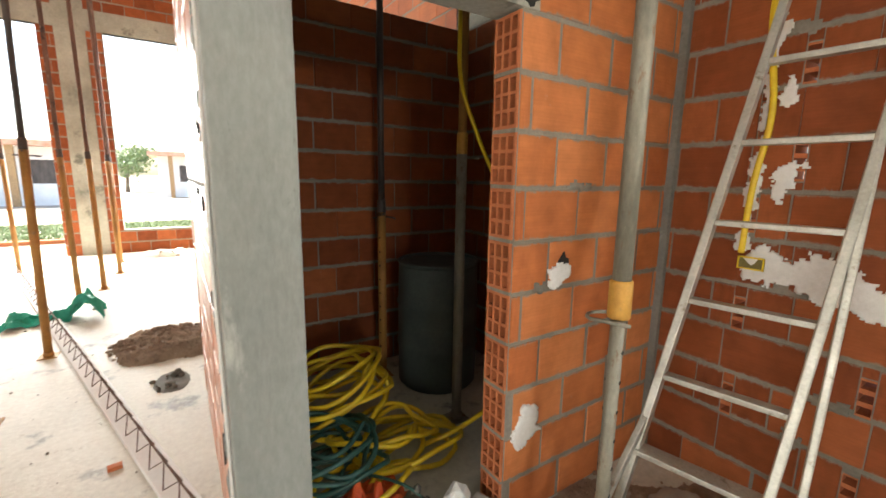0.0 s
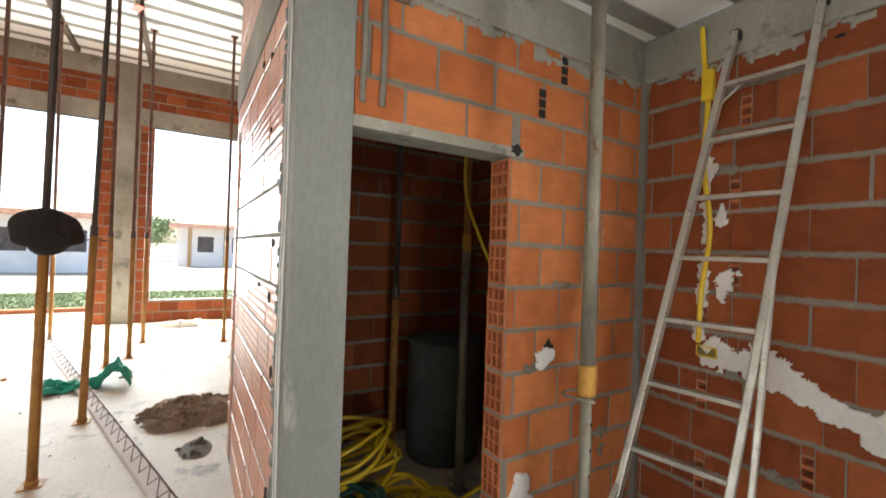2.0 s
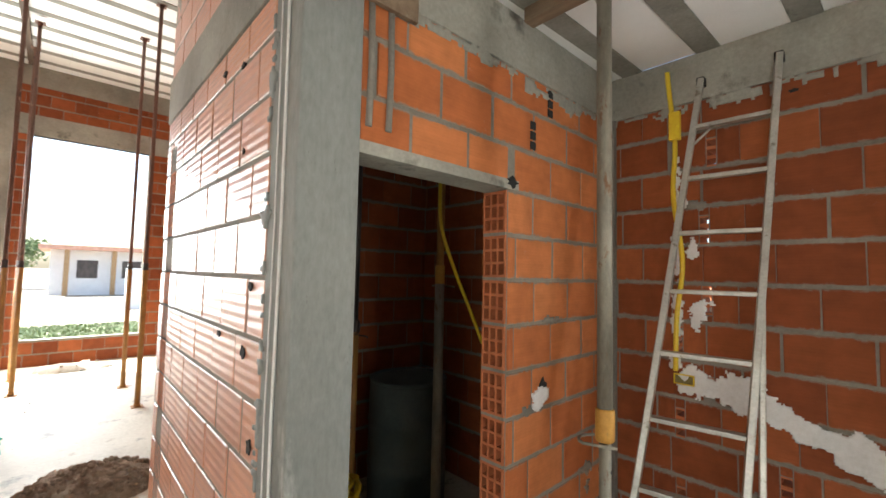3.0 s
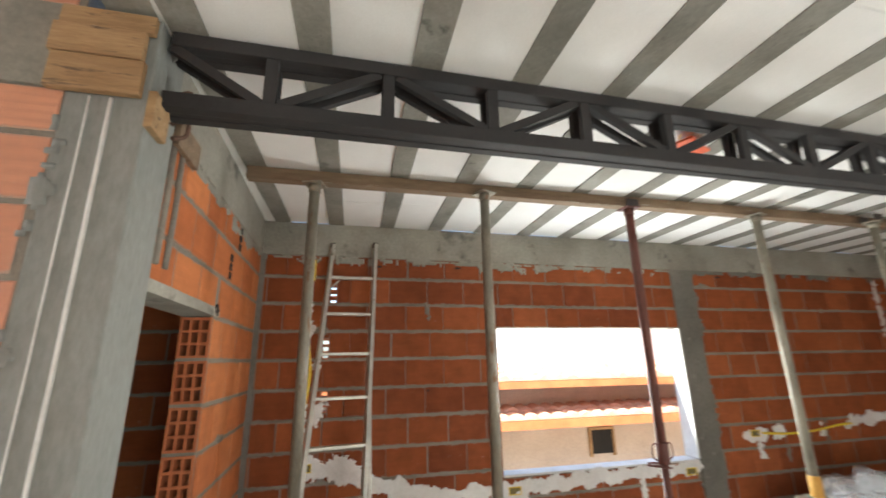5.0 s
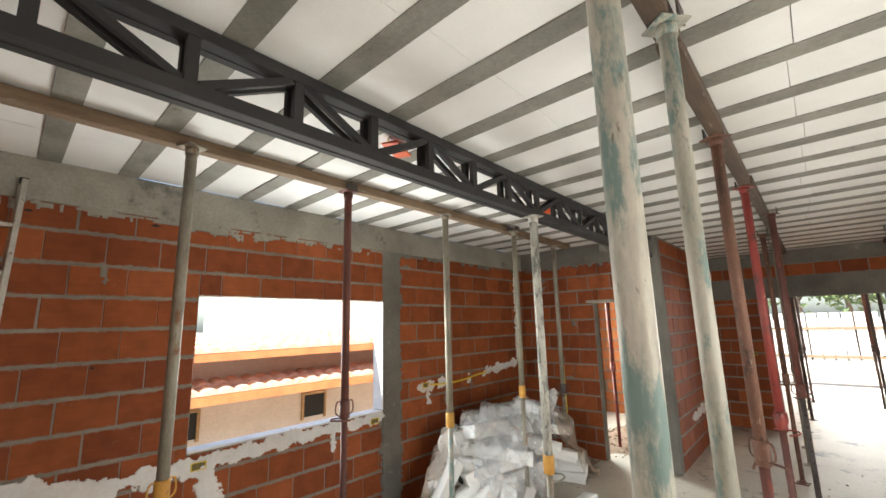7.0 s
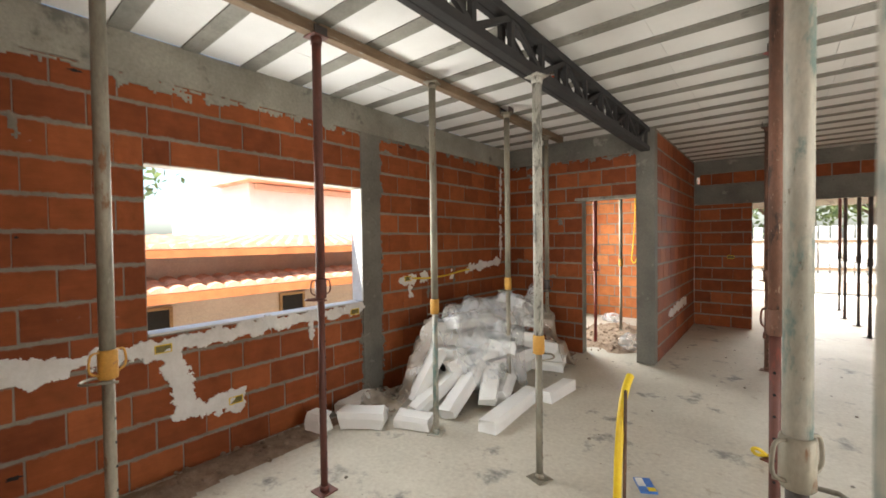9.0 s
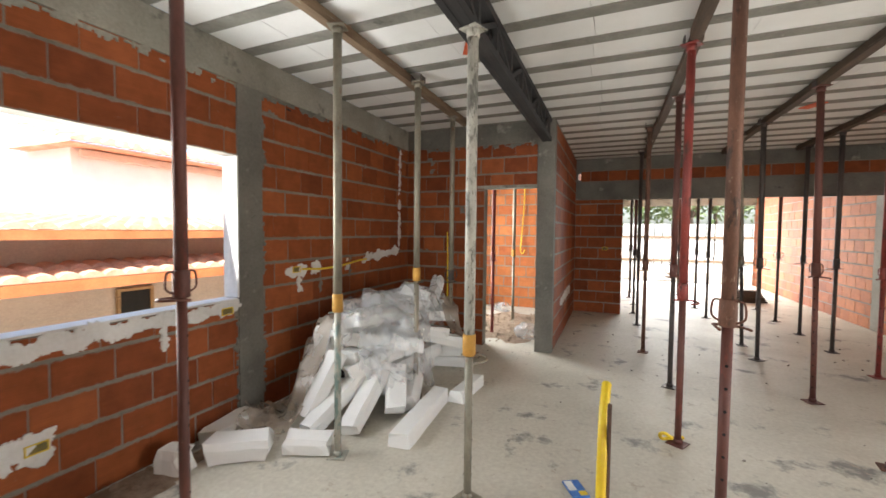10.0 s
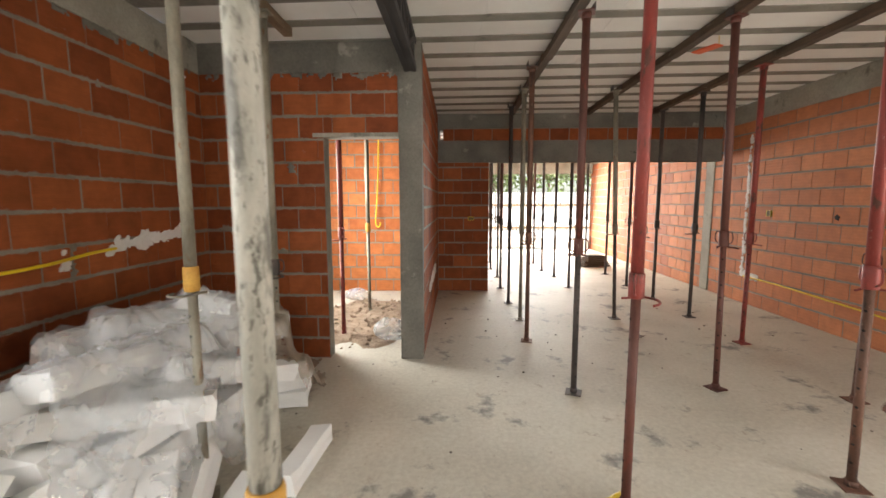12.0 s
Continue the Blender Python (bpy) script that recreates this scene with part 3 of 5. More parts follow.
# ---- shores: telescopic steel props ----
def shore(x, y, top, joint, upper, lower, collar, ru=0.028, rl=0.022, lean=(0.0, 0.0), spin=0.0, base=True, head=True, hook=True, label="", holes=True, handle=None, fork=False):
    """A telescopic steel prop with base plate, two tubes, collar, pin hook and head plate."""
    t = thing("shoring_prop", label, "shoring prop", "steel props under the ceiling", at=(x, y, 0), turn=spin)
    lx, ly = lean
    at = lambda z: Vector((lx * z / top, ly * z / top, z))
    if base:
        b = bmesh.new()
        box(b, -0.06, 0.06, -0.06, 0.06, 0.0, 0.008, bevel=0.002)
        tube(b, [at(0.008), at(0.04)], rl + 0.006, 12)
        part("base_plate", b, lower, t)
    b = bmesh.new()
    tube(b, [at(0.008), at(joint + 0.02)], rl, 16)
    part("lower_tube", b, lower, t)
    # black studs stand for the shade inside the pin holes
    if holes:
        b = bmesh.new()
        z = 0.14
        while z < joint - 0.1:
            for a in (0.6, 0.6 + math.pi):
                d = Vector((math.cos(a), math.sin(a), 0))
                tube(b, [at(z) + d * (rl - 0.003), at(z) + d * (rl + 0.0008)], 0.007, 8)
            z += 0.1
        part("pin_holes", b, BLACK, t)["kind"] = "stuff"
    b = bmesh.new()
    tube(b, [at(joint), at(top - 0.008)], ru, 16)
    part("upper_tube", b, upper, t)
    b = bmesh.new()
    tube(b, [at(joint - 0.012), at(joint - 0.006), at(joint + 0.10), at(joint + 0.108)], [ru + 0.003, ru + 0.007, ru + 0.007, ru + 0.003], 16)
    part("collar", b, collar, t)
    if hook:
        b = bmesh.new()
        c = at(joint - 0.02)
        r = ru + 0.05
        tube(b, [c + Vector((-0.06, 0, 0))] + [c + Vector((0.03 + r * math.sin(k / 8 * math.pi) * 0.9, r * math.cos(k / 8 * math.pi), -0.01 * k / 8)) for k in range(7)], 0.006, 7)
        part("pin_hook", b, lower if collar is AMBER else collar, t)
    if handle if handle is not None else (hook and collar is not AMBER):
        b = bmesh.new()
        for s in (1, -1):
            tube(b, spline([at(joint + 0.10) + Vector((0, s * ru, 0)), at(joint + 0.095) + Vector((0, s * (ru + 0.035), 0)), at(joint + 0.03) + Vector((0, s * (ru + 0.04), 0)), at(joint + 0.005) + Vector((0, s * ru, 0))], 4), 0.005, 6)
        part("handle", b, collar, t)
    if head:
        b = bmesh.new()
        box(b, -0.055 + lx, 0.055 + lx, -0.055 + ly, 0.055 + ly, top - 0.008, top, bevel=0.002)
        tube(b, [at(top - 0.05), at(top - 0.008)], ru + 0.006, 12)
        hp = part("head_plate", b, upper, t)
        if fork:
            c, sn = math.cos(radians(-spin)), math.sin(radians(-spin))
            for side in (-1, 1):
                b = bmesh.new()
                m = Matrix.Translation((lx, ly, top)) @ pose(0, 0, 0, 0, 0, -spin)
                box(b, side * 0.047 - 0.004, side * 0.047 + 0.004, -0.045, 0.045, -0.004, 0.05, m=m)
                part("fork_plate", b, DARK_TUBE, hp)
    return t


ZT = ZC - 0.075
GREY_P, RED_P = "weathered grey steel shoring prop under a timber beam", "red oxide painted steel shoring prop with pin hook"
for y, up, lo, jt, sp, lab in ((1.005, GALV_DULL, GALV_DULL, 1.06, 70, "grey steel shoring prop with a yellow collar"), (0.005, GALV_DULL, GALV_DULL, 1.02, 20, GREY_P), (-1.06, MAROON_TUBE, MAROON_TUBE, 1.22, 0, "dark maroon steel shoring prop by the window"),
                               (-2.08, GALV_DULL, GALV, 0.98, 200, "grey steel shoring prop with a yellow collar"), (-3.17, GALV_DULL, GALV_DULL, 1.07, 30, GREY_P), (-4.3, GALV_DULL, GALV_DULL, 0.95, 90, GREY_P)):
    shore({-3.17: 0.855, -2.08: 0.90, 0.005: 0.90}.get(y, 0.96), y, ZT, jt, up, lo, DARK_TUBE if y == -4.3 else AMBER if up is not MAROON_TUBE else MAROON_TUBE, spin=sp, label=lab, fork=y in (-1.06, -3.17), handle=True if y == 0.005 else None)
shore(-0.04, -2.0, 2.594, 0.83, PALE_TUBE, GALV_DULL, AMBER, ru=0.03, spin=160, label="pale paint-splashed steel shoring prop under the truss")
for x, y, up, lo, jt, sp, lab in (
        (-1.23, 0.955, BROWN_TUBE, BROWN_TUBE, 1.1, 0, "rusty brown steel shoring prop"), (-1.318, 0.02, GALV, GALV, 1.0, 40, "galvanised steel shoring prop, scratched and stained"), (-1.272, -0.765, GALV, DARK_TUBE, 1.0, 140, "galvanised steel shoring prop with blue-green paint traces"),
        (-1.231, -1.945, BROWN_TUBE, MAROON_TUBE, 1.12, 230, "rusty brown steel shoring prop with loop handles"), (-1.23, -3.17, RED_TUBE, MAROON_TUBE, 1.05, 150, RED_P), (-1.315, -4.39, MAROON_TUBE, DARK_TUBE, 1.1, 250, RED_P), (-1.15, -5.6, BROWN_TUBE, BROWN_TUBE, 1.06, 260, "rusty brown steel shoring prop"),
        (-1.2, -6.4, GALV_DULL, GALV_DULL, 1.1, 0, GREY_P), (-1.16, -7.28, DARK_TUBE, DARK_TUBE, 1.1, 0, GREY_P),
        (-2.46, -3.35, RED_TUBE, BROWN_TUBE, 1.06, 170, RED_P), (-2.465, -4.5, MAROON_TUBE, MAROON_TUBE, 1.15, 200, RED_P), (-2.395, -5.8, DARK_TUBE, DARK_TUBE, 1.12, 220, "dark steel shoring prop"), (-2.41, -6.5, GALV_DULL, DARK_TUBE, 1.1, 0, GREY_P), (-2.4, -2.25, BROWN_TUBE, BROWN_TUBE, 1.1, 0, "rusty brown steel shoring prop"),
        (-3.37, -4.32, MAROON_TUBE, BROWN_TUBE, 1.0, 180, RED_P), (-3.4, -5.6, RED_TUBE, RED_TUBE, 1.06, 190, RED_P), (-3.4, -6.6, DARK_TUBE, DARK_TUBE, 1.1, 0, "dark steel shoring prop"), (-3.4, -7.6, DARK_TUBE, DARK_TUBE, 1.1, 0, "dark steel shoring prop"), (-3.4, -3.2, MAROON_TUBE, MAROON_TUBE, 1.1, 0, RED_P)):
    lean = {(-3.37, -4.32): (-0.03, 0.0), (-3.4, -5.6): (0.0, 0.0), (-2.46, -3.35): (0.05, 0.0), (-2.465, -4.5): (0.05, 0.0), (-2.395, -5.8): (0.03, 0.0), (-2.41, -6.5): (0.1, 0.0), (-2.4, -2.25): (0.08, 0)}.get((x, y), (0.0, 0.0))
    c, s = math.cos(radians(-sp)), math.sin(radians(-sp))
    shore(x, y, ZT, jt, up, lo, up if up is not GALV else GALV_DULL, spin=sp, label=lab, fork=True, lean=(c * lean[0] - s * lean[1], s * lean[0] + c * lean[1]))
# beyond the wide opening
for x, y in ((-1.15, -8.33), (-2.34, -8.43), (-2.33, -9.48), (-2.23, -10.2), (-1.2, -9.4), (-1.15, -10.4), (-1.2, -11.4), (-2.25, -11.3), (-3.4, -8.6), (-3.45, -9.8), (-3.4, -11.0), (-0.2, -8.9), (-0.2, -10.3)):
    shore(x, y, ZC, 1.1, DARK_TUBE if (x * 7 + y) % 1 < 0.6 else MAROON_TUBE, DARK_TUBE, DARK_TUBE, spin=x * 90, label="dark steel shoring prop beyond the wide opening", holes=False)
# back room
shore(0.86, -5.75, ZT, 1.1, RED_TUBE, RED_TUBE, RED_TUBE, label="red steel shoring prop in the back room", spin=40)
shore(0.78, -6.75, ZT, 1.1, GALV_DULL, GALV_DULL, AMBER, label="grey steel shoring prop in the back room", spin=200)
# tall room: long yellow props with dark inner tubes
for x, y, lx in ((-1.113, 4.6, 0.1), (-1.182, 3.54, 0.05), (-1.297, 2.56, 0.1), (-2.255, 6.6, 0.05), (-2.12, 8.4, 0.0), (-1.01, 6.88, 0.0), (-1.2, 6.5, 0.0), (-0.93, 7.85, 0.0), (-3.3, 9.0, 0.05), (0.2, 6.4, 0.0), (0.16, 7.5, 0.0), (-2.15, 3.8, 0.1), (-2.2, 5.2, 0.1), (-1.0, 8.8, 0), (-3.35, 5.8, 0.1)):
    shore(x, y, ZH - (0.075 if abs(x + 1.1) < 0.2 or abs(x + 2.2) < 0.15 else 0), 1.6, DARK_TUBE if y < 5 else BROWN_TUBE, YELLOW_TUBE, DARK_TUBE, ru=0.021, rl=0.029, lean=(lx, 0), spin=0, label="long yellow steel shoring prop with a dark inner tube", holes=False, hook=y < 5)
# storeroom
shore(1.05, 2.95, ZC, 1.2, DARK_TUBE, YELLOW_TUBE, DARK_TUBE, rl=0.029, ru=0.022, label="yellow steel shoring prop in the dark storeroom")
shore(1.2, 2.2, ZC, 1.6, YELLOW_TUBE, GALV_DULL, AMBER, rl=0.03, ru=0.024, label="dull steel shoring prop in the dark storeroom", holes=False)


# ---- timber bearers and the steel truss ----
def bearer(x, y0, y1, z0, w, h, mat, label, joints=()):
    t = thing("timber_bearer", label, "timber beam", "timber beams under the ceiling")
    cuts = [y0, *joints, y1]
    for k, (a, b) in enumerate(zip(cuts, cuts[1:])):
        bm = bmesh.new()
        o = 0.006 * (-1) ** k
        box(bm, x - w / 2 + o, x + w / 2 + o, a + 0.003, b - 0.003, z0, z0 + h, bevel=0.004)
        part("plank", bm, mat, t)
    return t


bearer(0.955, -4.75, 1.37, ZT, 0.07, 0.075 - 0.006, WOOD, "weathered timber bearer carried by grey props", (-3.2, -1.05))
for x, y0, y1 in ((-1.25, -7.9, 1.2), (-2.41, -7.9, 0.5), (-3.39, -7.9, 0.5)):
    bearer(x, y0, y1, ZT, 0.075, 0.069, WOOD_DARK, "dark timber bearer under the joist ceiling", (-5.4, -3.1, -0.9))
for x in (-1.08, -2.15):
    bearer(x, 2.2, 9.6, ZH - 0.075, 0.075, 0.069, WOOD_DARK, "dark timber bearer under the high ceiling", (4.6, 6.8))


def truss(x, y0, y1, z0, z1, w):
    t = thing("steel_truss", "black painted steel lattice truss under the ceiling", "truss")
    s, h = 0.05, 0.055
    for name, z in (("bottom_chord", z0), ("top_chord", z1 - s)):
        for side in (-1, 1):
            bm = bmesh.new()
            xa = x + side * (w / 2 - 0.02)
            box(bm, xa - 0.02, xa + 0.02, y0, y1, z, z + (h if z == z0 else s), bevel=0.004)
            part(name, bm, STEEL_BLACK, t)
        bm = bmesh.new()
        box(bm, x - w / 2 + 0.038, x + w / 2 - 0.038, y0 + 0.01, y1 - 0.01, z + 0.004, z + 0.03)
        part("web_plate", bm, STEEL_BLACK, t)
    step, first = 0.397, 1.487
    n = int((first - y0) / step)
    for k in range(n + 1):
        y = first - k * step
        for side in (-1, 1):
            xa = x + side * (w / 2 - 0.02)
            if k:
                bm = bmesh.new()
                box(bm, xa - 0.015, xa + 0.015, y - 0.02, y + 0.02, z0 + h, z1 - s)
                part("post", bm, STEEL_BLACK, t)
            if k < n:
                a, b = Vector((xa, min(y - 0.03, y1), z1 - s)), Vector((xa, y - step + 0.03, z0 + h))
                if k % 2:
                    a.z, b.z = b.z, a.z
                bm = bmesh.new()
                d = b - a
                m = Matrix.Translation((a + b) / 2) @ d.to_track_quat("Y", "Z").to_matrix().to_4x4()
                box(bm, -0.0125, 0.0125, -d.length / 2, d.length / 2, -0.016, 0.016, m=m)
                part("diagonal", bm, STEEL_BLACK, t)


truss(0.0, -4.98, 1.40, 2.596, 2.872, 0.105)

# ---- outside ----
bm = bmesh.new()
box(bm, -300, 300, -300, 300, -0.6, -0.13)
solo("ground", bm, GROUND, "bare sandy ground around the house", "ground", kind="structure")


# ---- plaster, boxes and cables in the walls ----
def plaster(name, face, at, strokes, label, cell=0.008, proud=0.010, seed=1, mat=None, category="plaster patch", group="plaster on chased walls", single=False, kind=""):
    """Hand-thrown plaster with a ragged edge. strokes: (u0, z0, u1, z1, half width)."""
    lo_u = min(min(s[0], s[2]) - s[4] for s in strokes) - 0.06
    hi_u = max(max(s[0], s[2]) + s[4] for s in strokes) + 0.06
    lo_z = min(min(s[1], s[3]) - s[4] for s in strokes) - 0.06
    hi_z = max(max(s[1], s[3]) + s[4] for s in strokes) + 0.06
    nu, nz = int((hi_u - lo_u) / cell), int((hi_z - lo_z) / cell)

    def depth(u, z):
        d = min((Vector((u, z)) - (Vector(s[:2]) + (Vector(s[2:4]) - Vector(s[:2])) * max(0.0, min(1.0, (Vector((u, z)) - Vector(s[:2])).dot(Vector(s[2:4]) - Vector(s[:2])) / max(1e-6, (Vector(s[2:4]) - Vector(s[:2])).length_squared))))).length - s[4] for s in strokes)
        p = Vector((u * 9 + seed * 7.3, z * 9, seed))
        return -d + 0.045 * noise.noise(p) + 0.03 * noise.noise(p * 3.1) + 0.012 * noise.noise(p * 9.0)

    verts, faces, key = [], [], {}
    inside = [[depth(lo_u + (i + 0.5) * cell, lo_z + (j + 0.5) * cell) for j in range(nz)] for i in range(nu)]

    def vert(i, j, out):
        if (i, j, out) not in key:
            u, z = lo_u + i * cell, lo_z + j * cell
            h = (proud + 0.004 * noise.noise(Vector((u * 14, z * 14, seed)))) if out else -0.004
            jx = 0.004 * noise.noise(Vector((i * 1.7, j * 2.3, seed)))
            key[i, j, out] = len(verts)
            verts.append(wall_point(face, at, u + jx, z - jx, h))
        return key[i, j, out]

    if single:
        left = {(i, j) for i in range(nu) for j in range(nz) if inside[i][j] > 0}
        best = set()
        while left:
            island, edge = set(), [left.pop()]
            while edge:
                i, j = edge.pop()
                island.add((i, j))
                for q in ((i + 1, j), (i - 1, j), (i, j + 1), (i, j - 1)):
                    if q in left:
                        left.remove(q)
                        edge.append(q)
            best = island if len(island) > len(best) else best
        inside = [[inside[i][j] if (i, j) in best else -1 for j in range(nz)] for i in range(nu)]
    on = lambda i, j: 0 <= i < nu and 0 <= j < nz and inside[i][j] > 0
    for i in range(nu):
        for j in range(nz):
            if on(i, j):
                c = [(i, j), (i + 1, j), (i + 1, j + 1), (i, j + 1)]
                faces.append([vert(*p, 1) for p in c])
                for k, (di, dj) in enumerate(((0, -1), (1, 0), (0, 1), (-1, 0))):
                    if not on(i + di, j + dj):
                        a, b = c[k], c[(k + 1) % 4]
                        faces.append([vert(*a, 0), vert(*b, 0), vert(*b, 1), vert(*a, 1)])
    me = bpy.data.meshes.new(name)
    me.from_pydata(verts, [], faces)
    me.materials.append(mat or PLASTER)
    me.update()
    b2 = bmesh.new()
    b2.from_mesh(me)
    bmesh.ops.recalc_face_normals(b2, faces=b2.faces)
    for f in b2.faces:
        f.smooth = True
    b2.to_mesh(me)
    b2.free()
    return tagged(new(name, me), label, category, group, kind)


CHASE_LABEL = "rough white plaster patch over a cable chase"
plaster("plaster_patch", "-x", XE, [(0.98, 1.12, 0.78, 1.1, 0.07), (0.78, 1.08, 0.35, 0.93, 0.06), (0.4, 0.92, 0.1, 0.86, 0.07), (0.1, 0.86, -0.42, 0.87, 0.06), (-0.42, 0.88, -1.2, 0.9, 0.05), (-1.2, 0.91, -2.14, 0.9, 0.045), (-2.02, 0.9, -2.14, 0.9, 0.06), (-0.55, 0.85, -0.62, 0.45, 0.07), (-0.6, 0.42, -0.98, 0.37, 0.06), (-0.93, 0.43, -1.0, 0.42, 0.05), (-1.62, 0.9, -1.62, 0.72, 0.02)], "long rough white plaster band under the window", seed=1)
plaster("plaster_patch", "-x", XE, [(1.06, 1.2, 1.05, 2.3, 0.012), (0.99, 1.8, 0.98, 1.95, 0.015), (0.97, 1.42, 0.96, 1.52, 0.035)], "thin white plaster strip along a vertical cable chase", seed=2)
plaster("plaster_patch", "-x", XE, [(-2.76, 1.13, -2.9, 1.12, 0.055), (-2.86, 1.1, -2.88, 0.95, 0.018)], "white plaster patch around a switch box", seed=3)
plaster("plaster_patch", "-x", XE, [(-3.1, 1.15, -3.1, 1.12, 0.05)], CHASE_LABEL, seed=4)
plaster("plaster_patch", "-x", XE, [(-3.62, 1.17, -3.62, 1.12, 0.035)], CHASE_LABEL, seed=5)
plaster("plaster_patch", "-x", XE, [(-3.95, 1.17, -4.75, 1.24, 0.045)], CHASE_LABEL, seed=6)
plaster("plaster_patch", "-x", XE, [(-4.8, 1.25, -4.82, 2.55, 0.018)], "thin white plaster strip in the corner", seed=7)
plaster("plaster_patch", "+x", XW, [(-7.18, 0.42, -7.45, 0.42, 0.045), (-7.45, 0.42, -7.45, 2.4, 0.02)], "white plaster strip on the pale brick wall", seed=8)
plaster("plaster_patch", "-x", XS, [(-5.9, 0.5, -7.2, 0.55, 0.05)], "white plaster patch low on the brick wall", seed=9)
plaster("plaster_patch", "+y", -8.08, [(0.28, 1.15, 0.45, 1.2, 0.07)], "grey plaster patch on the back room wall", seed=10)
plaster("plaster_patch", "-y", YN, [(1.13, 1.06, 1.17, 1.1, 0.035)], "white plaster around a broken brick", seed=11)
plaster("plaster_patch", "-y", YN, [(1.04, 0.47, 1.02, 0.42, 0.05), (0.98, 0.4, 1.1, 0.4, 0.03)], "grey mortar smear on the brick wall", seed=12)
slab("window_jamb", (XE - 0.010, XE + 0.138, -2.205, -2.188, 0.974, 2.066), PLASTER, "white plastered jamb of the window opening", "jamb", bevel=0.004)
slab("window_sill", (XE - 0.006, XE + 0.14, -2.19, -0.425, 0.957, 0.972), PLASTER, "white mortar sill of the window opening", "sill", bevel=0.004)

# ragged concrete and mortar over the bricks
SMEAR = "grey mortar smear over the brick joints"
plaster("mortar_smear", "-x", XE, [(1.4, 2.6, -2.2, 2.6, 0.012), (0.9, 2.58, 0.6, 2.58, 0.015), (-0.3, 2.57, -0.9, 2.57, 0.02)], "ragged lower edge of the concrete beam", kind="stuff", cell=0.015, proud=0.006, seed=21, mat=CONCRETE, category="mortar", group="mortar smears")
plaster("mortar_smear", "-x", XE, [(-2.44, 2.6, -5.0, 2.6, 0.012), (-2.45, 0.1, -2.45, 2.58, 0.006), (-2.19, 0.1, -2.19, 0.8, 0.006)], "ragged edge of the concrete frame", kind="stuff", cell=0.015, proud=0.006, seed=22, mat=CONCRETE_DARK, category="mortar", group="mortar smears")
plaster("mortar_smear", "-y", YN, [(0.15, 2.6, 1.85, 2.6, 0.014), (1.0, 2.58, 1.5, 2.57, 0.02)], "ragged lower edge of the pale concrete beam", kind="stuff", cell=0.015, proud=0.006, seed=23, mat=CONCRETE, category="mortar", group="mortar smears")
plaster("mortar_smear", "-x", XC, [(YN + 0.2, 0.1, YN + 0.2, 2.55, 0.004)], "ragged edge of the concrete column", kind="stuff", cell=0.015, proud=0.006, seed=24, mat=PILLAR, category="mortar", group="mortar smears")
plaster("mortar_smear", "+y", YS, [(0.15, 2.6, 1.85, 2.6, 0.012), (1.55, 2.3, 1.55, 2.48, 0.03), (1.1, 1.75, 1.1, 1.9, 0.02)], "ragged lower edge of the dark concrete beam", kind="stuff", cell=0.015, proud=0.006, seed=25, mat=CONCRETE_DARK, category="mortar", group="mortar smears")
smear_rnd = random.Random(9)
for k in range(16):
    face, at, u, z = [("-x", XE, smear_rnd.uniform(-4.6, -2.6), smear_rnd.uniform(0.3, 2.4)), ("-y", YN, smear_rnd.uniform(1.0, 1.8), smear_rnd.uniform(0.3, 2.4)), ("+y", YS, smear_rnd.uniform(0.95, 1.8), smear_rnd.uniform(0.6, 2.4)), ("-x", XE, smear_rnd.uniform(-0.3, 1.3), smear_rnd.uniform(0.2, 2.4))][k % 4]
    z = round(z / COURSE) * COURSE
    tall = k % 3 == 0
    plaster("mortar_smear", face, at, [(u, z, u + (0.0 if tall else smear_rnd.uniform(0.1, 0.3)), z + (0.19 if tall else 0.0), 0.008)], SMEAR, single=True, cell=0.012, proud=0.005, seed=30 + k, mat=MORTAR, category="mortar", group="mortar smears")


def switch_box(face, at, u, z, w=0.10, h=0.055):
    t = thing("switch_box", "yellow plastic electrical box set in plaster", "electrical box", "electrical boxes in the walls")
    b = bmesh.new()
    for a, c, d, e in ((-w / 2, -w / 2 + 0.006, -h / 2, h / 2), (w / 2 - 0.006, w / 2, -h / 2, h / 2), (-w / 2, w / 2, -h / 2, -h / 2 + 0.006), (-w / 2, w / 2, h / 2 - 0.006, h / 2)):
        p, q = wall_point(face, at, u + a, z + d, 0.016), wall_point(face, at, u + c, z + e, -0.004)
        box(b, min(p.x, q.x), max(p.x, q.x), min(p.y, q.y), max(p.y, q.y), z + d, z + e)
    part("rim", b, YELLOW, t)
    b = bmesh.new()
    p, q = wall_point(face, at, u - w / 2, z - h / 2, 0.0105), wall_point(face, at, u + w / 2, z + h / 2, 0.002)
    box(b, min(p.x, q.x), max(p.x, q.x), min(p.y, q.y), max(p.y, q.y), z - h / 2, z + h / 2)
    part("back", b, BOX_BACK, t)


BOX_BACK = surface("box_back", (0.12, 0.10, 0.03), (0.22, 0.17, 0.05), 20, 90, 0.7)
for u, z in ((1.03, 1.12), (-0.5, 0.865), (-2.09, 0.885), (-2.83, 1.14), (-0.96, 0.385)):
    switch_box("-x", XE, u, z)
switch_box("+y", YF, -0.63, 1.21, 0.1, 0.06)
switch_box("+x", XW, -7.01, 1.32, 0.08, 0.08)


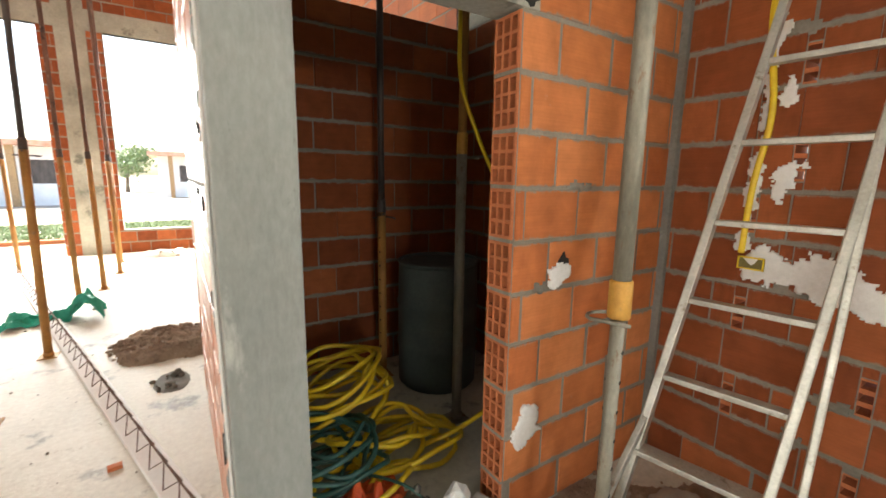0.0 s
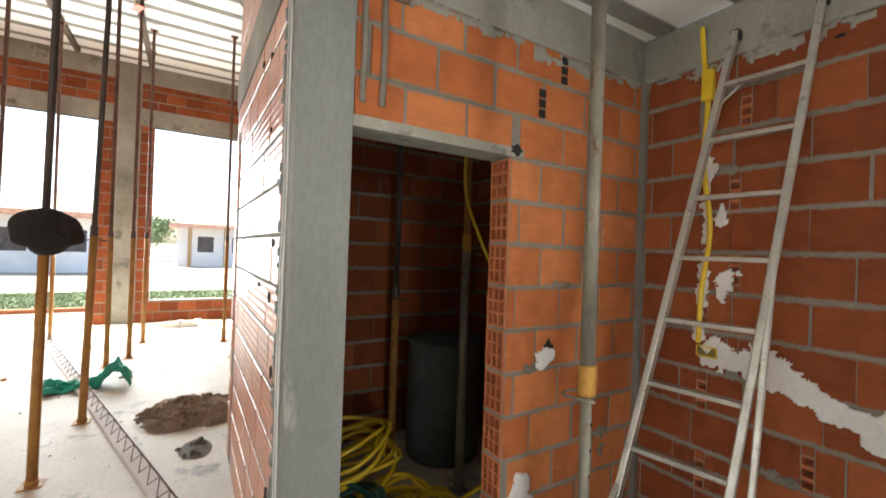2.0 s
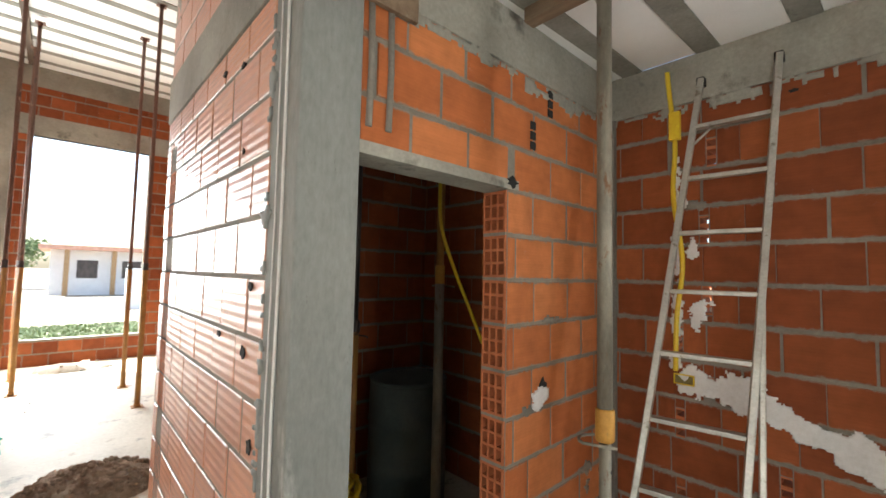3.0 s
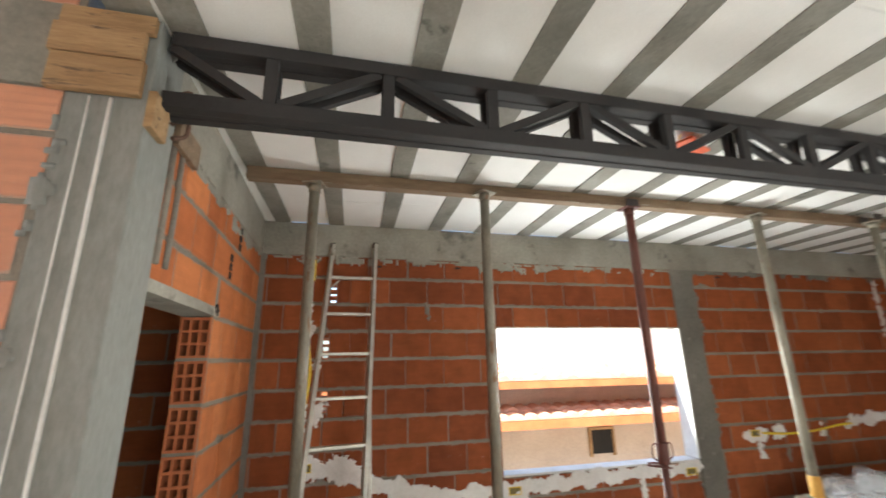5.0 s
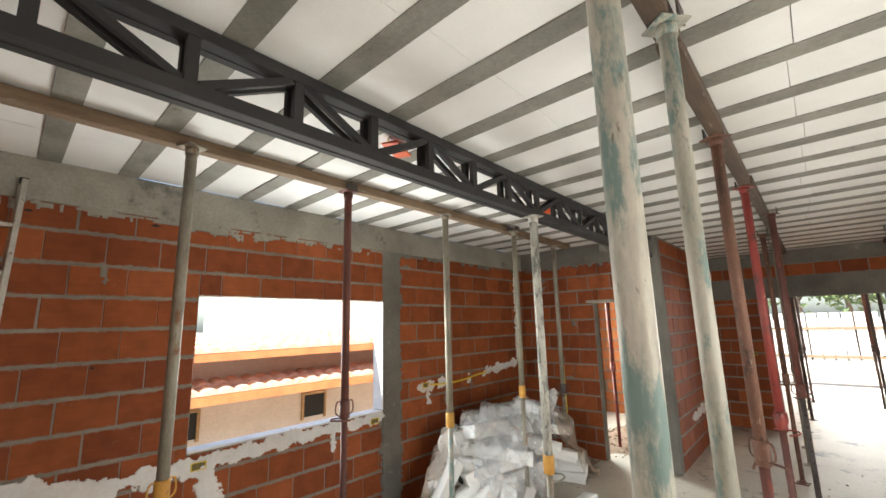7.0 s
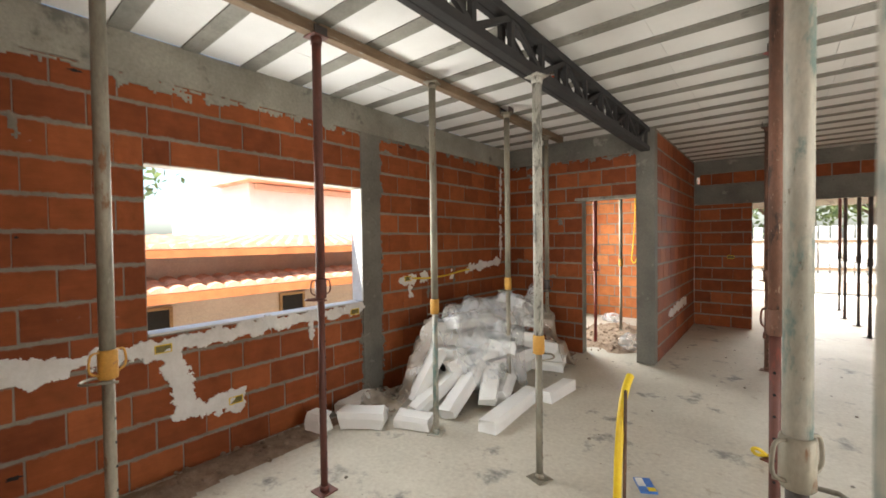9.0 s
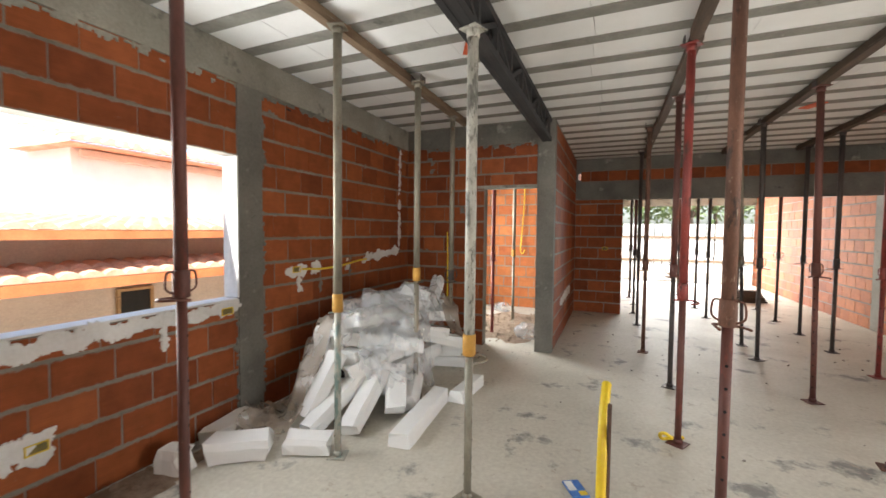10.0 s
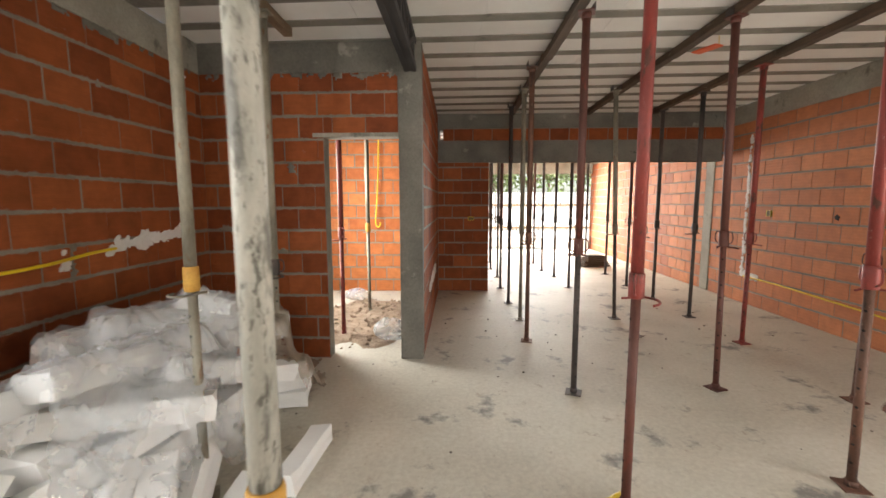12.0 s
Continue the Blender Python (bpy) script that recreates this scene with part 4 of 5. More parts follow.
def conduit(name, points, r, mat, label, category="conduit", steps=8, ribs=True, group=""):
    b = bmesh.new()
    path = spline(points, steps)
    if ribs:
        fine, lens = [], [r]
        for a, c in zip(path, path[1:]):
            n = max(1, int((c - a).length / 0.006))
            fine += [a + (c - a) * (k / n) for k in range(n)]
        path = fine
        lens = [r * (1.0 if k % 2 else 0.88) for k in range(len(path))]
        tube(b, path, lens, 8)
    else:
        tube(b, path, r, 8)
    return solo(name, b, mat, label, category, group)


conduit("conduit", [(XE - 0.02, -2.9, 1.14), (XE - 0.012, -3.2, 1.12), (XE - 0.02, -3.5, 1.13), (XE - 0.012, -3.8, 1.16), (XE - 0.01, -4.0, 1.17)], 0.011, YELLOW, "yellow corrugated conduit along a wall chase")
conduit("conduit", [(XE - 0.014, 1.07, 1.16), (XE - 0.016, 1.06, 1.45), (XE - 0.012, 1.03, 1.75), (XE - 0.016, 1.07, 2.1), (XE - 0.014, 1.06, 2.4), (XE - 0.03, 1.08, 2.68), (XE - 0.035, 1.09, 2.82)], 0.014, YELLOW, "yellow corrugated conduit rising behind the ladder")
slab("conduit_wrap", (XE - 0.035, XE - 0.004, 1.03, 1.085, 2.42, 2.58), YELLOW, "yellow plastic sleeve on the conduit", "conduit", kind="")
conduit("conduit", [(XW + 0.02, -7.4, 0.40), (XW + 0.03, -6.7, 0.40), (XW + 0.02, -6.0, 0.37), (XW + 0.02, -5.5, 0.35), (XW + 0.02, -4.6, 0.30)], 0.011, YELLOW, "yellow corrugated conduit along the pale brick wall")
conduit("conduit", [(0.86, -8.04, 2.8), (0.87, -8.01, 2.0), (0.9, -8.01, 1.5), (0.92, -7.98, 1.15), (0.87, -7.98, 1.08), (0.84, -8.00, 1.16)], 0.012, YELLOW, "yellow corrugated conduit hanging on the back room wall")
conduit("conduit", [(1.13, 2.14, 2.84), (1.115, 2.12, 2.25), (1.13, 2.12, 1.95), (1.25, 2.12, 1.68), (1.37, 2.12, 1.47), (1.5, 2.1, 1.2)], 0.012, YELLOW, "yellow conduit hanging in the storeroom")
conduit("conduit", [(1.3, YS + 0.01, 0.5), (1.3, YS + 0.012, 1.0), (1.31, YS + 0.01, 1.5)], 0.010, YELLOW, "thin yellow conduit on the brick wall")
conduit("conduit", [(-0.735, -1.2, 0.0), (-0.745, -1.215, 0.35), (-0.748, -1.245, 0.72), (-0.75, -1.30, 0.9), (-0.757, -1.39, 0.985)], 0.017, YELLOW, "yellow corrugated conduit standing out of the floor")
conduit("rebar_stub", [(-0.765, -1.23, 0.0), (-0.767, -1.25, 0.5), (-0.768, -1.27, 0.95)], 0.007, REBAR, "rusty steel bar standing beside the conduit", "rebar", ribs=False)
conduit("conduit", [(-1.28, -3.26, 0.014), (-1.2, -3.22, 0.014), (-1.13, -3.15, 0.03), (-1.11, -3.1, 0.08), (-1.14, -3.08, 0.10), (-1.19, -3.1, 0.06)], 0.013, YELLOW, "short loop of yellow conduit by a prop foot")
# holes with a ragged rim in single bricks; black plugs paint the shade inside
for face, at, spots in (("-y", YN, ((1.185, 1.115, 0.03, 0.045), (0.93, 2.08, 0.035, 0.025))), ("-x", XE, ((0.55, 2.55, 0.02, 0.008), (-0.1, 2.56, 0.03, 0.008), (-2.75, 2.56, 0.03, 0.008), (0.16, 1.6, 0.008, 0.008), (0.2, 0.32, 0.03, 0.012))), ("-x", XC, ((1.95, 2.45, 0.02, 0.012), (2.2, 2.5, 0.025, 0.012), (1.75, 1.6, 0.016, 0.014), (1.8, 1.37, 0.022, 0.022), (2.1, 1.4, 0.02, 0.012), (1.7, 1.08, 0.018, 0.026), (1.9, 2.1, 0.01, 0.01), (1.72, 0.55, 0.015, 0.05))), ("+x", XW, ((-6.0, 1.3, 0.03, 0.03), (-5.0, 1.7, 0.03, 0.02)))):
    for k, (u, z, w, h) in enumerate(spots):
        b = bmesh.new()
        n = 12
        ring = [wall_point(face, at, u + w * math.cos(2 * math.pi * i / n) * (1 + 0.35 * math.sin(i * 2.7 + k)), z + h * math.sin(2 * math.pi * i / n) * (1 + 0.3 * math.cos(i * 1.9 + k)), 0.0065) for i in range(n)]
        inner = [wall_point(face, at, u + w * 0.7 * math.cos(2 * math.pi * i / n), z + h * 0.7 * math.sin(2 * math.pi * i / n), -0.02) for i in range(n)]
        ra, rb = [b.verts.new(p) for p in ring], [b.verts.new(p) for p in inner]
        for i in range(n):
            b.faces.new((ra[i], ra[(i + 1) % n], rb[(i + 1) % n], rb[i]))
        b.faces.new(rb)
        b.faces.new(list(reversed(ra)))
        solo("broken_hole", b, BLACK, "black plug painting the shade in a broken brick hole", "hole", "broken holes in the bricks")


# ---- stepladder ----
def stepladder():
    t = thing("stepladder", "scuffed aluminium stepladder leaning on the brick wall", "ladder")
    a_l, a_r = (Vector((1.05, 1.07, 0)), Vector((1.84, 0.91, 2.69))), (Vector((1.15, 0.685, 0)), Vector((1.85, 0.59, 2.71)))
    b_l, b_r = (Vector((0.74, 1.04, 0)), Vector((1.215, 1.03, 0.62))), (Vector((1.25, 0.60, 0)), Vector((1.56, 0.627, 1.62)))
    for name, (p, q), w, d in (("stile", a_l, 0.055, 0.028), ("stile", a_r, 0.055, 0.028), ("rear_leg", b_l, 0.04, 0.022), ("rear_leg", b_r, 0.045, 0.022)):
        b = bmesh.new()
        v = q - p
        zax = v.normalized()
        yax = (a_r[0] - a_l[0]).normalized()
        yax = (yax - zax * yax.dot(zax)).normalized()
        m = Matrix.Translation((p + q) / 2) @ Matrix((yax.cross(zax), yax, zax)).transposed().to_4x4()
        box(b, -w / 2, w / 2, -d / 2, d / 2, -v.length / 2 + 0.03, v.length / 2, m=m, bevel=0.005)
        st = part(name, b, ALU, t)
        b = bmesh.new()
        box(b, p.x - 0.032, p.x + 0.032, p.y - 0.02, p.y + 0.02, 0, 0.05, bevel=0.006)
        part("rubber_foot", b, BLACK, st, "black rubber foot")
        if name == "stile":
            b = bmesh.new()
            box(b, q.x - 0.02, q.x + 0.03, q.y - 0.018, q.y + 0.018, q.z - 0.03, q.z + 0.015, bevel=0.006)
            part("end_cap", b, BLACK, st, "black plastic end cap")
    for k in range(9):
        z = 0.225 + 0.2745 * k
        p, q = a_l[0].lerp(a_l[1], z / 2.69), a_r[0].lerp(a_r[1], z / 2.71)
        b = bmesh.new()
        d = q - p
        m = Matrix.Translation((p + q) / 2) @ d.to_track_quat("X", "Z").to_matrix().to_4x4()
        wide = 0.035 if k < 2 else 0.022
        box(b, -d.length / 2, d.length / 2, -wide, wide, -0.010, 0.010, m=m, bevel=0.004)
        part("rung", b, ALU, t)
    for z in (0.35,):
        p, q = b_l[0].lerp(b_l[1], z / 0.62), b_r[0].lerp(b_r[1], z / 1.62)
        b = bmesh.new()
        tube(b, [p, q], 0.011, 8)
        part("brace", b, ALU, t)
    b = bmesh.new()
    tube(b, [a_l[0].lerp(a_l[1], 0.86), a_l[0].lerp(a_l[1], 0.9).lerp(a_r[0].lerp(a_r[1], 0.9), 0.3)], 0.006, 6)
    part("brace", b, ALU, t)


stepladder()


# ---- heap of polystyrene ----
def eps_block(cx, cy, cz, length, w, h, yaw, pitch=0.0, roll=0.0, seed=0):
    b = bmesh.new()
    rnd = random.Random(seed)
    n = max(4, int(length / 0.09))
    rings = []
    for i in range(n + 1):
        x = -length / 2 + length * i / n
        chip = 0.022 if i in (0, n) else 0.003
        prof = [(-w / 2, -h / 2), (w / 2, -h / 2), (w / 2, h * 0.15), (w * 0.4, h / 2), (-w * 0.4, h / 2), (-w / 2, h * 0.15)]
        rings.append([b.verts.new((x + rnd.uniform(-chip, chip), u + rnd.uniform(-chip, chip) * 0.5, v + rnd.uniform(-chip, chip) * 0.5)) for u, v in prof])
    for p, q in zip(rings, rings[1:]):
        for k in range(6):
            b.faces.new((p[k], p[(k + 1) % 6], q[(k + 1) % 6], q[k]))
    b.faces.new(list(reversed(rings[0])))
    b.faces.new(rings[-1])
    m = pose(cx, cy, 0, roll, -pitch, yaw)
    bmesh.ops.transform(b, matrix=m, verts=b.verts)
    low = min(v.co.z for v in b.verts)
    if cz < 0.001:
        bmesh.ops.translate(b, vec=(0, 0, -low), verts=b.verts)
    else:
        bmesh.ops.translate(b, vec=(0, 0, cz), verts=b.verts)
    return solo("polystyrene_bar", b, EPS, "white broken polystyrene filler bar", "polystyrene", "polystyrene bars of the heap")


for k, (x, y, ln, w, h, yaw) in enumerate(((0.60, -2.76, 0.9, 0.16, 0.11, 94), (0.455, -3.44, 0.5, 0.13, 0.1, 86), (1.12, -2.06, 0.30, 0.17, 0.1, 20), (1.5, -1.83, 0.36, 0.22, 0.12, 35), (1.70, -1.53, 0.15, 0.13, 0.15, 10), (1.82, -2.05, 0.4, 0.2, 0.1, 100))):
    eps_block(x, y, 0, ln, w, h, yaw, seed=k)
for k, (x, y, z, ln, w, h, yaw, pitch, roll) in enumerate((
        (1.02, -2.62, 0.19, 0.66, 0.16, 0.10, 96, -24, 14), (0.88, -2.85, 0.2, 0.45, 0.17, 0.1, 118, -26, -12), (1.2, -2.52, 0.2, 0.75, 0.15, 0.1, 84, -22, 5), (0.84, -3.05, 0.13, 0.45, 0.14, 0.12, 110, -10, 20), (1.32, -2.45, 0.3, 0.5, 0.13, 0.1, 80, -52, 0),
        (1.15, -3.0, 0.52, 0.8, 0.16, 0.11, 35, 8, 10), (1.0, -3.55, 0.52, 0.65, 0.15, 0.09, 60, 14, 5), (0.92, -3.85, 0.38, 0.5, 0.15, 0.1, 50, 16, -5), (1.2, -3.2, 0.70, 0.8, 0.2, 0.12, 75, 4, 12), (1.3, -3.6, 0.76, 0.7, 0.2, 0.14, 60, 5, -10),
        (1.12, -4.15, 0.78, 0.5, 0.13, 0.1, 95, -36, 12), (1.0, -4.0, 0.58, 0.55, 0.15, 0.1, 70, 10, 0), (0.86, -4.1, 0.28, 0.35, 0.12, 0.1, 20, 3, 0), (0.86, -4.15, 0.17, 0.38, 0.12, 0.1, 28, 0, 0), (0.88, -4.1, 0.065, 0.4, 0.12, 0.1, 15, 0, 0),
        (1.5, -3.0, 0.6, 0.8, 0.2, 0.12, 100, 10, 20), (1.6, -3.6, 0.7, 0.8, 0.2, 0.14, 85, 3, -15), (1.45, -4.1, 0.55, 0.7, 0.18, 0.12, 70, -10, 10), (1.1, -2.9, 0.38, 0.6, 0.15, 0.1, 70, -6, 20), (1.25, -3.9, 0.74, 0.45, 0.2, 0.13, 35, 10, 20),
        (1.55, -2.6, 0.35, 0.5, 0.16, 0.1, 120, -25, 10), (1.02, -3.45, 0.25, 0.9, 0.16, 0.12, 85, 0, 8), (1.3, -3.3, 0.4, 1.2, 0.2, 0.14, 92, 2, 0), (1.5, -3.7, 0.2, 1.3, 0.3, 0.2, 88, 0, 0), (1.15, -3.6, 0.09, 1.1, 0.3, 0.16, 94, 0, 0), (1.5, -3.3, 0.45, 1.1, 0.3, 0.2, 90, 0, 5),
        (1.05, -3.3, 0.62, 0.3, 0.14, 0.1, 140, 12, 0), (1.15, -3.75, 0.84, 0.28, 0.13, 0.1, 20, 14, 25), (0.95, -3.2, 0.42, 0.3, 0.14, 0.09, 150, 20, 10), (1.02, -4.3, 0.62, 0.3, 0.12, 0.09, 60, 25, 30))):
    eps_block(x, y, z, ln, w, h, yaw, pitch, roll, seed=40 + k)


def bars_below():
    """The tops of all polystyrene bars, for the film to lie on."""
    vs, fs = [], []
    for ob in bpy.data.objects:
        if ob.name.startswith("polystyrene") and ob.type == "MESH":
            m, n = ob.matrix_basis, len(vs)
            vs += [m @ v.co for v in ob.data.vertices]
            fs += [[n + i for i in p.vertices] for p in ob.data.polygons]
    return BVHTree.FromPolygons(vs, fs)


BARS = bars_below()


def sheet(x0, x1, y0, y1, mat, label, cell=0.02, tension=40, lift=0.012, wrinkle=0.02, seed=1, sag=0.004):
    """A plastic film stretched over the bars below it, wrinkled, with a ragged outline."""
    nx, ny = int((x1 - x0) / cell), int((y1 - y0) / cell)
    low = np.zeros((nx + 1, ny + 1))
    for i in range(nx + 1):
        for j in range(ny + 1):
            hit = BARS.ray_cast(Vector((x0 + i * cell, y0 + j * cell, 3)), Vector((0, 0, -1)))[0]
            low[i, j] = (hit.z if hit else 0.0) + lift
    h = low.copy()
    for k in range(tension):
        p = np.pad(h, 1, mode="edge")
        h = np.maximum(low, (p[:-2, 1:-1] + p[2:, 1:-1] + p[1:-1, :-2] + p[1:-1, 2:]) / 4 - sag * cell)
    b = bmesh.new()
    grid = {}
    for i in range(nx + 1):
        for j in range(ny + 1):
            u, v = 2 * i / nx - 1, 2 * j / ny - 1
            a = math.atan2(v, u)
            if math.sqrt(u * u + v * v) > 0.9 + 0.22 * noise.noise(Vector((2.2 * math.cos(a), 2.2 * math.sin(a), seed))) + 0.12 * noise.noise(Vector((7 * math.cos(a), 7 * math.sin(a), seed))):
                continue
            x, y = x0 + i * cell, y0 + j * cell
            q = Vector((x * 2.5 + y * 1.2, y * 5.5 - x * 2, seed * 3.0))
            warp = Vector((noise.noise(q * 0.7), noise.noise(q * 0.7 + Vector((5, 5, 5))), 0)) * 1.2
            ridge = (1 - abs(noise.noise(q + warp))) ** 6 + 0.6 * (1 - abs(noise.noise(q * 2.7 + warp))) ** 6 + 0.25 * noise.noise(q * 7)
            dx = 0.012 * noise.noise(q * 2 + Vector((9, 0, 0)))
            grid[i, j] = b.verts.new((x + dx, y - dx, h[i, j] + wrinkle * ridge))
    for i in range(nx):
        for j in range(ny):
            c = [grid.get(q) for q in ((i, j), (i + 1, j), (i + 1, j + 1), (i, j + 1))]
            if all(c):
                b.faces.new(c).smooth = True
    return solo("plastic_sheet", b, mat, label, "plastic sheet", "plastic sheets on the heap")


sheet(0.8, 1.9, -4.55, -2.55, FILM, "crumpled clear plastic film over the polystyrene heap", 0.014, 22, 0.008, 0.03, 1)
sheet(0.85, 1.75, -4.4, -3.1, FILM, "glossy clear plastic film on top of the heap", 0.014, 45, 0.02, 0.035, 7)
sheet(0.75, 1.3, -3.3, -2.6, FILM, "torn clear plastic film between polystyrene bars", 0.012, 25, 0.015, 0.05, 2)
sheet(1.3, 1.9, -2.9, -1.9, FILM_DIRTY, "dusty brown plastic film against the wall", 0.016, 30, 0.012, 0.06, 3)
sheet(0.6, 1.05, -4.7, -3.9, FILM_DIRTY, "dusty torn plastic film at the foot of the heap", 0.014, 40, 0.012, 0.05, 4)
bm = bmesh.new()
for cx, cy, cz, r in ((1.28, -2.95, 0.36, 0.12), (1.38, -2.9, 0.33, 0.13)):
    bmesh.ops.create_icosphere(bm, subdivisions=3, radius=r, matrix=Matrix.Translation((cx, cy, cz)))
for v in bm.verts:
    v.co += v.normal * 0.05 * noise.noise(v.co * 12)
solo("black_bag", bm, BLACK, "black plastic bag tucked in the polystyrene heap", "plastic bag")



# ---- floor of the tall room ----
def lattice_joist(a, b):
    """A prefabricated joist: concrete foot with a triangular steel lattice on top."""
    t = thing("lattice_joist", "prefabricated concrete joist with steel lattice lying on the floor", "joist")
    a, b = Vector(a), Vector(b)
    d = b - a
    m = Matrix.Translation((a + b) / 2) @ d.to_track_quat("Y", "Z").to_matrix().to_4x4()
    half = d.length / 2
    bm = bmesh.new()
    box(bm, -0.06, 0.06, -half, half, 0.0, 0.03, m=m, bevel=0.004)
    part("foot", bm, WHITE_WALL, t)
    bm = bmesh.new()
    tube(bm, [m @ Vector((0, -half, 0.11)), m @ Vector((0, half, 0.11))], 0.005, 6)
    part("top_bar", bm, REBAR, t)
    n = int(d.length / 0.2)
    for side in (-1, 1):
        bm = bmesh.new()
        pts = []
        for k in range(2 * n + 1):
            y = -half + d.length * k / (2 * n)
            pts.append(m @ (Vector((0, y, 0.108)) if k % 2 else Vector((side * 0.04, y, 0.03))))
        tube(bm, pts, 0.0035, 5)
        part("lattice_bar", bm, REBAR, t)


lattice_joist((-0.09, 1.80, 0), (-2.52, 9.6, 0))


def mound(name, cx, cy, rx, ry, h, mat, label, category="debris", seed=1, cell=0.03, stones=40, kind=""):
    b = bmesh.new()
    grid = {}
    nx, ny = int(2 * rx / cell), int(2 * ry / cell)
    for i in range(nx + 1):
        for j in range(ny + 1):
            x, y = -rx + i * cell, -ry + j * cell
            p = Vector((x * 4 + seed, y * 4, seed * 2.0))
            r = math.hypot(x / rx, y / ry) + 0.25 * noise.noise(p * 0.8)
            if r < 1:
                z = h * (1 - r * r) * (0.75 + 0.5 * noise.noise(p * 1.3)) + 0.22 * h * noise.noise(p * 4) + 0.2 * h * noise.noise(p * 2) + 0.12 * h * noise.noise(p * 9)
                grid[i, j] = b.verts.new((cx + x, cy + y, max(0.0, z) if r < 0.9 else -0.003))
    for i in range(nx):
        for j in range(ny):
            c = [grid.get(q) for q in ((i, j), (i + 1, j), (i + 1, j + 1), (i, j + 1))]
            if all(c):
                b.faces.new(c).smooth = True
    rnd = random.Random(seed)
    for _ in range(stones):
        a, q = rnd.uniform(0, 6.28), math.sqrt(rnd.uniform(0, 1)) * 0.95
        x, y, s = math.cos(a) * q * rx, math.sin(a) * q * ry, rnd.uniform(0.008, 0.03)
        z = h * max(0, 1 - q * q)
        g = bmesh.ops.create_icosphere(b, subdivisions=1, radius=s, matrix=Matrix.Translation((cx + x, cy + y, z + s * 0.3)) @ pose(0, 0, 0, rnd.uniform(0, 90), 0, rnd.uniform(0, 90)) @ Matrix.Diagonal((1, rnd.uniform(0.5, 1), rnd.uniform(0.4, 0.9), 1)))
        for v in g["verts"]:
            v.co.z = max(v.co.z, 0.0)
    return solo(name, b, mat, label, category, kind=kind)


mound("earth_mound", -0.30, 4.42, 0.45, 0.45, 0.12, DIRT, "heap of brown earth and rubble beside the wall", "rubble", 3, 0.02, 220)
mound("ash_patch", -0.28, 3.62, 0.13, 0.2, 0.008, CONCRETE_DARK, "small grey pile of spilled cement", "rubble", 5, 0.02, 14)
mound("sand_mound", -0.3, 9.25, 0.5, 0.35, 0.12, GROUND, "pale heap of sand under the opening", "sand", 6, 0.04, 10)
bm = bmesh.new()
bmesh.ops.create_grid(bm, x_segments=34, y_segments=16, size=0.5)
for v in bm.verts:
    x, y = v.co.x, v.co.y
    p = Vector((x * 5, y * 5, 2.0))
    v.co = Vector((-1.25 + x * 0.75 + 0.06 * noise.noise(p), 5.65 + y * 0.34 * (0.5 + abs(x) * 1.6) + 0.06 * noise.noise(p + Vector((5, 0, 0))), max(0.004, 0.075 + 0.2 * (x > 0.1) * max(0, 1 - abs(x - 0.32) / 0.2) + 0.11 * noise.noise(p * 1.7) - 0.1 * abs(y))))
solo("green_net", bm, GREEN_NET, "crumpled green mesh sack on the floor joist", "net")
# dark cap hung on a prop
bm = bmesh.new()
bmesh.ops.create_uvsphere(bm, u_segments=22, v_segments=14, radius=0.15, matrix=Matrix.Translation((-1.15, 3.52, 1.62)) @ pose(0, 0, 0, 12, 8, 20) @ Matrix.Diagonal((1.25, 0.8, 1.0, 1)))
for v in bm.verts:
    if v.co.z < 1.54:
        v.co.x += (v.co.x + 1.15) * -0.25
    v.co += v.normal * 0.02 * noise.noise(v.co * 9)
solo("hanging_cap", bm, BLACK, "black cloth cap hung on a yellow prop", "cap")
slab("dark_board", (-1.32, 0.2, 5.6, 5.72, ZH - 0.17, ZH - 0.075), WOOD_DARK, "dark board nailed across under the high ceiling", "board", kind="")
rnd = random.Random(77)
bm = bmesh.new()
for k in range(620):
    if k < 330:
        x, y = rnd.uniform(-3.9, -0.12), rnd.uniform(0.3, 8.5)
    elif k < 430:
        x, y = rnd.uniform(0.2, 1.85), rnd.uniform(0.15, 1.4)
    else:
        x, y = rnd.uniform(-4.2, 1.85), rnd.uniform(-7.5, 0.0)
    s = rnd.choice((0.004, 0.005, 0.006, 0.009, 0.014))
    bmesh.ops.create_icosphere(bm, subdivisions=1, radius=s, matrix=Matrix.Translation((x, y, s * 0.4)) @ Matrix.Diagonal((1, rnd.uniform(0.6, 1.2), 0.6, 1)))
solo("rubble_crumbs", bm, MORTAR, "small crumbs of mortar scattered on the floor", "rubble", kind="stuff")
for k in range(9):
    x, y = rnd.uniform(-2.6, -0.3), rnd.uniform(1.2, 6.5)
    bm = bmesh.new()
    box(bm, x - 0.03, x + 0.03, y - 0.02, y + 0.02, 0, 0.02, bevel=0.004)
    bmesh.ops.rotate(bm, verts=bm.verts, cent=(x, y, 0), matrix=Matrix.Rotation(rnd.uniform(0, 3), 3, "Z"))
    solo("brick_shard", bm, HOLLOW if k % 2 else CONCRETE_DARK, "small broken shard on the concrete floor", "rubble", "broken shards on the floor")


# ---- formwork left on the column head ----
def board(x0, x1, y0, y1, z0, z1, mat, label, m=None):
    bm = bmesh.new()
    box(bm, x0, x1, y0, y1, z0, z1, bevel=0.003, m=m)
    return solo("formwork_board", bm, mat, label, "board", "formwork boards on the column head")


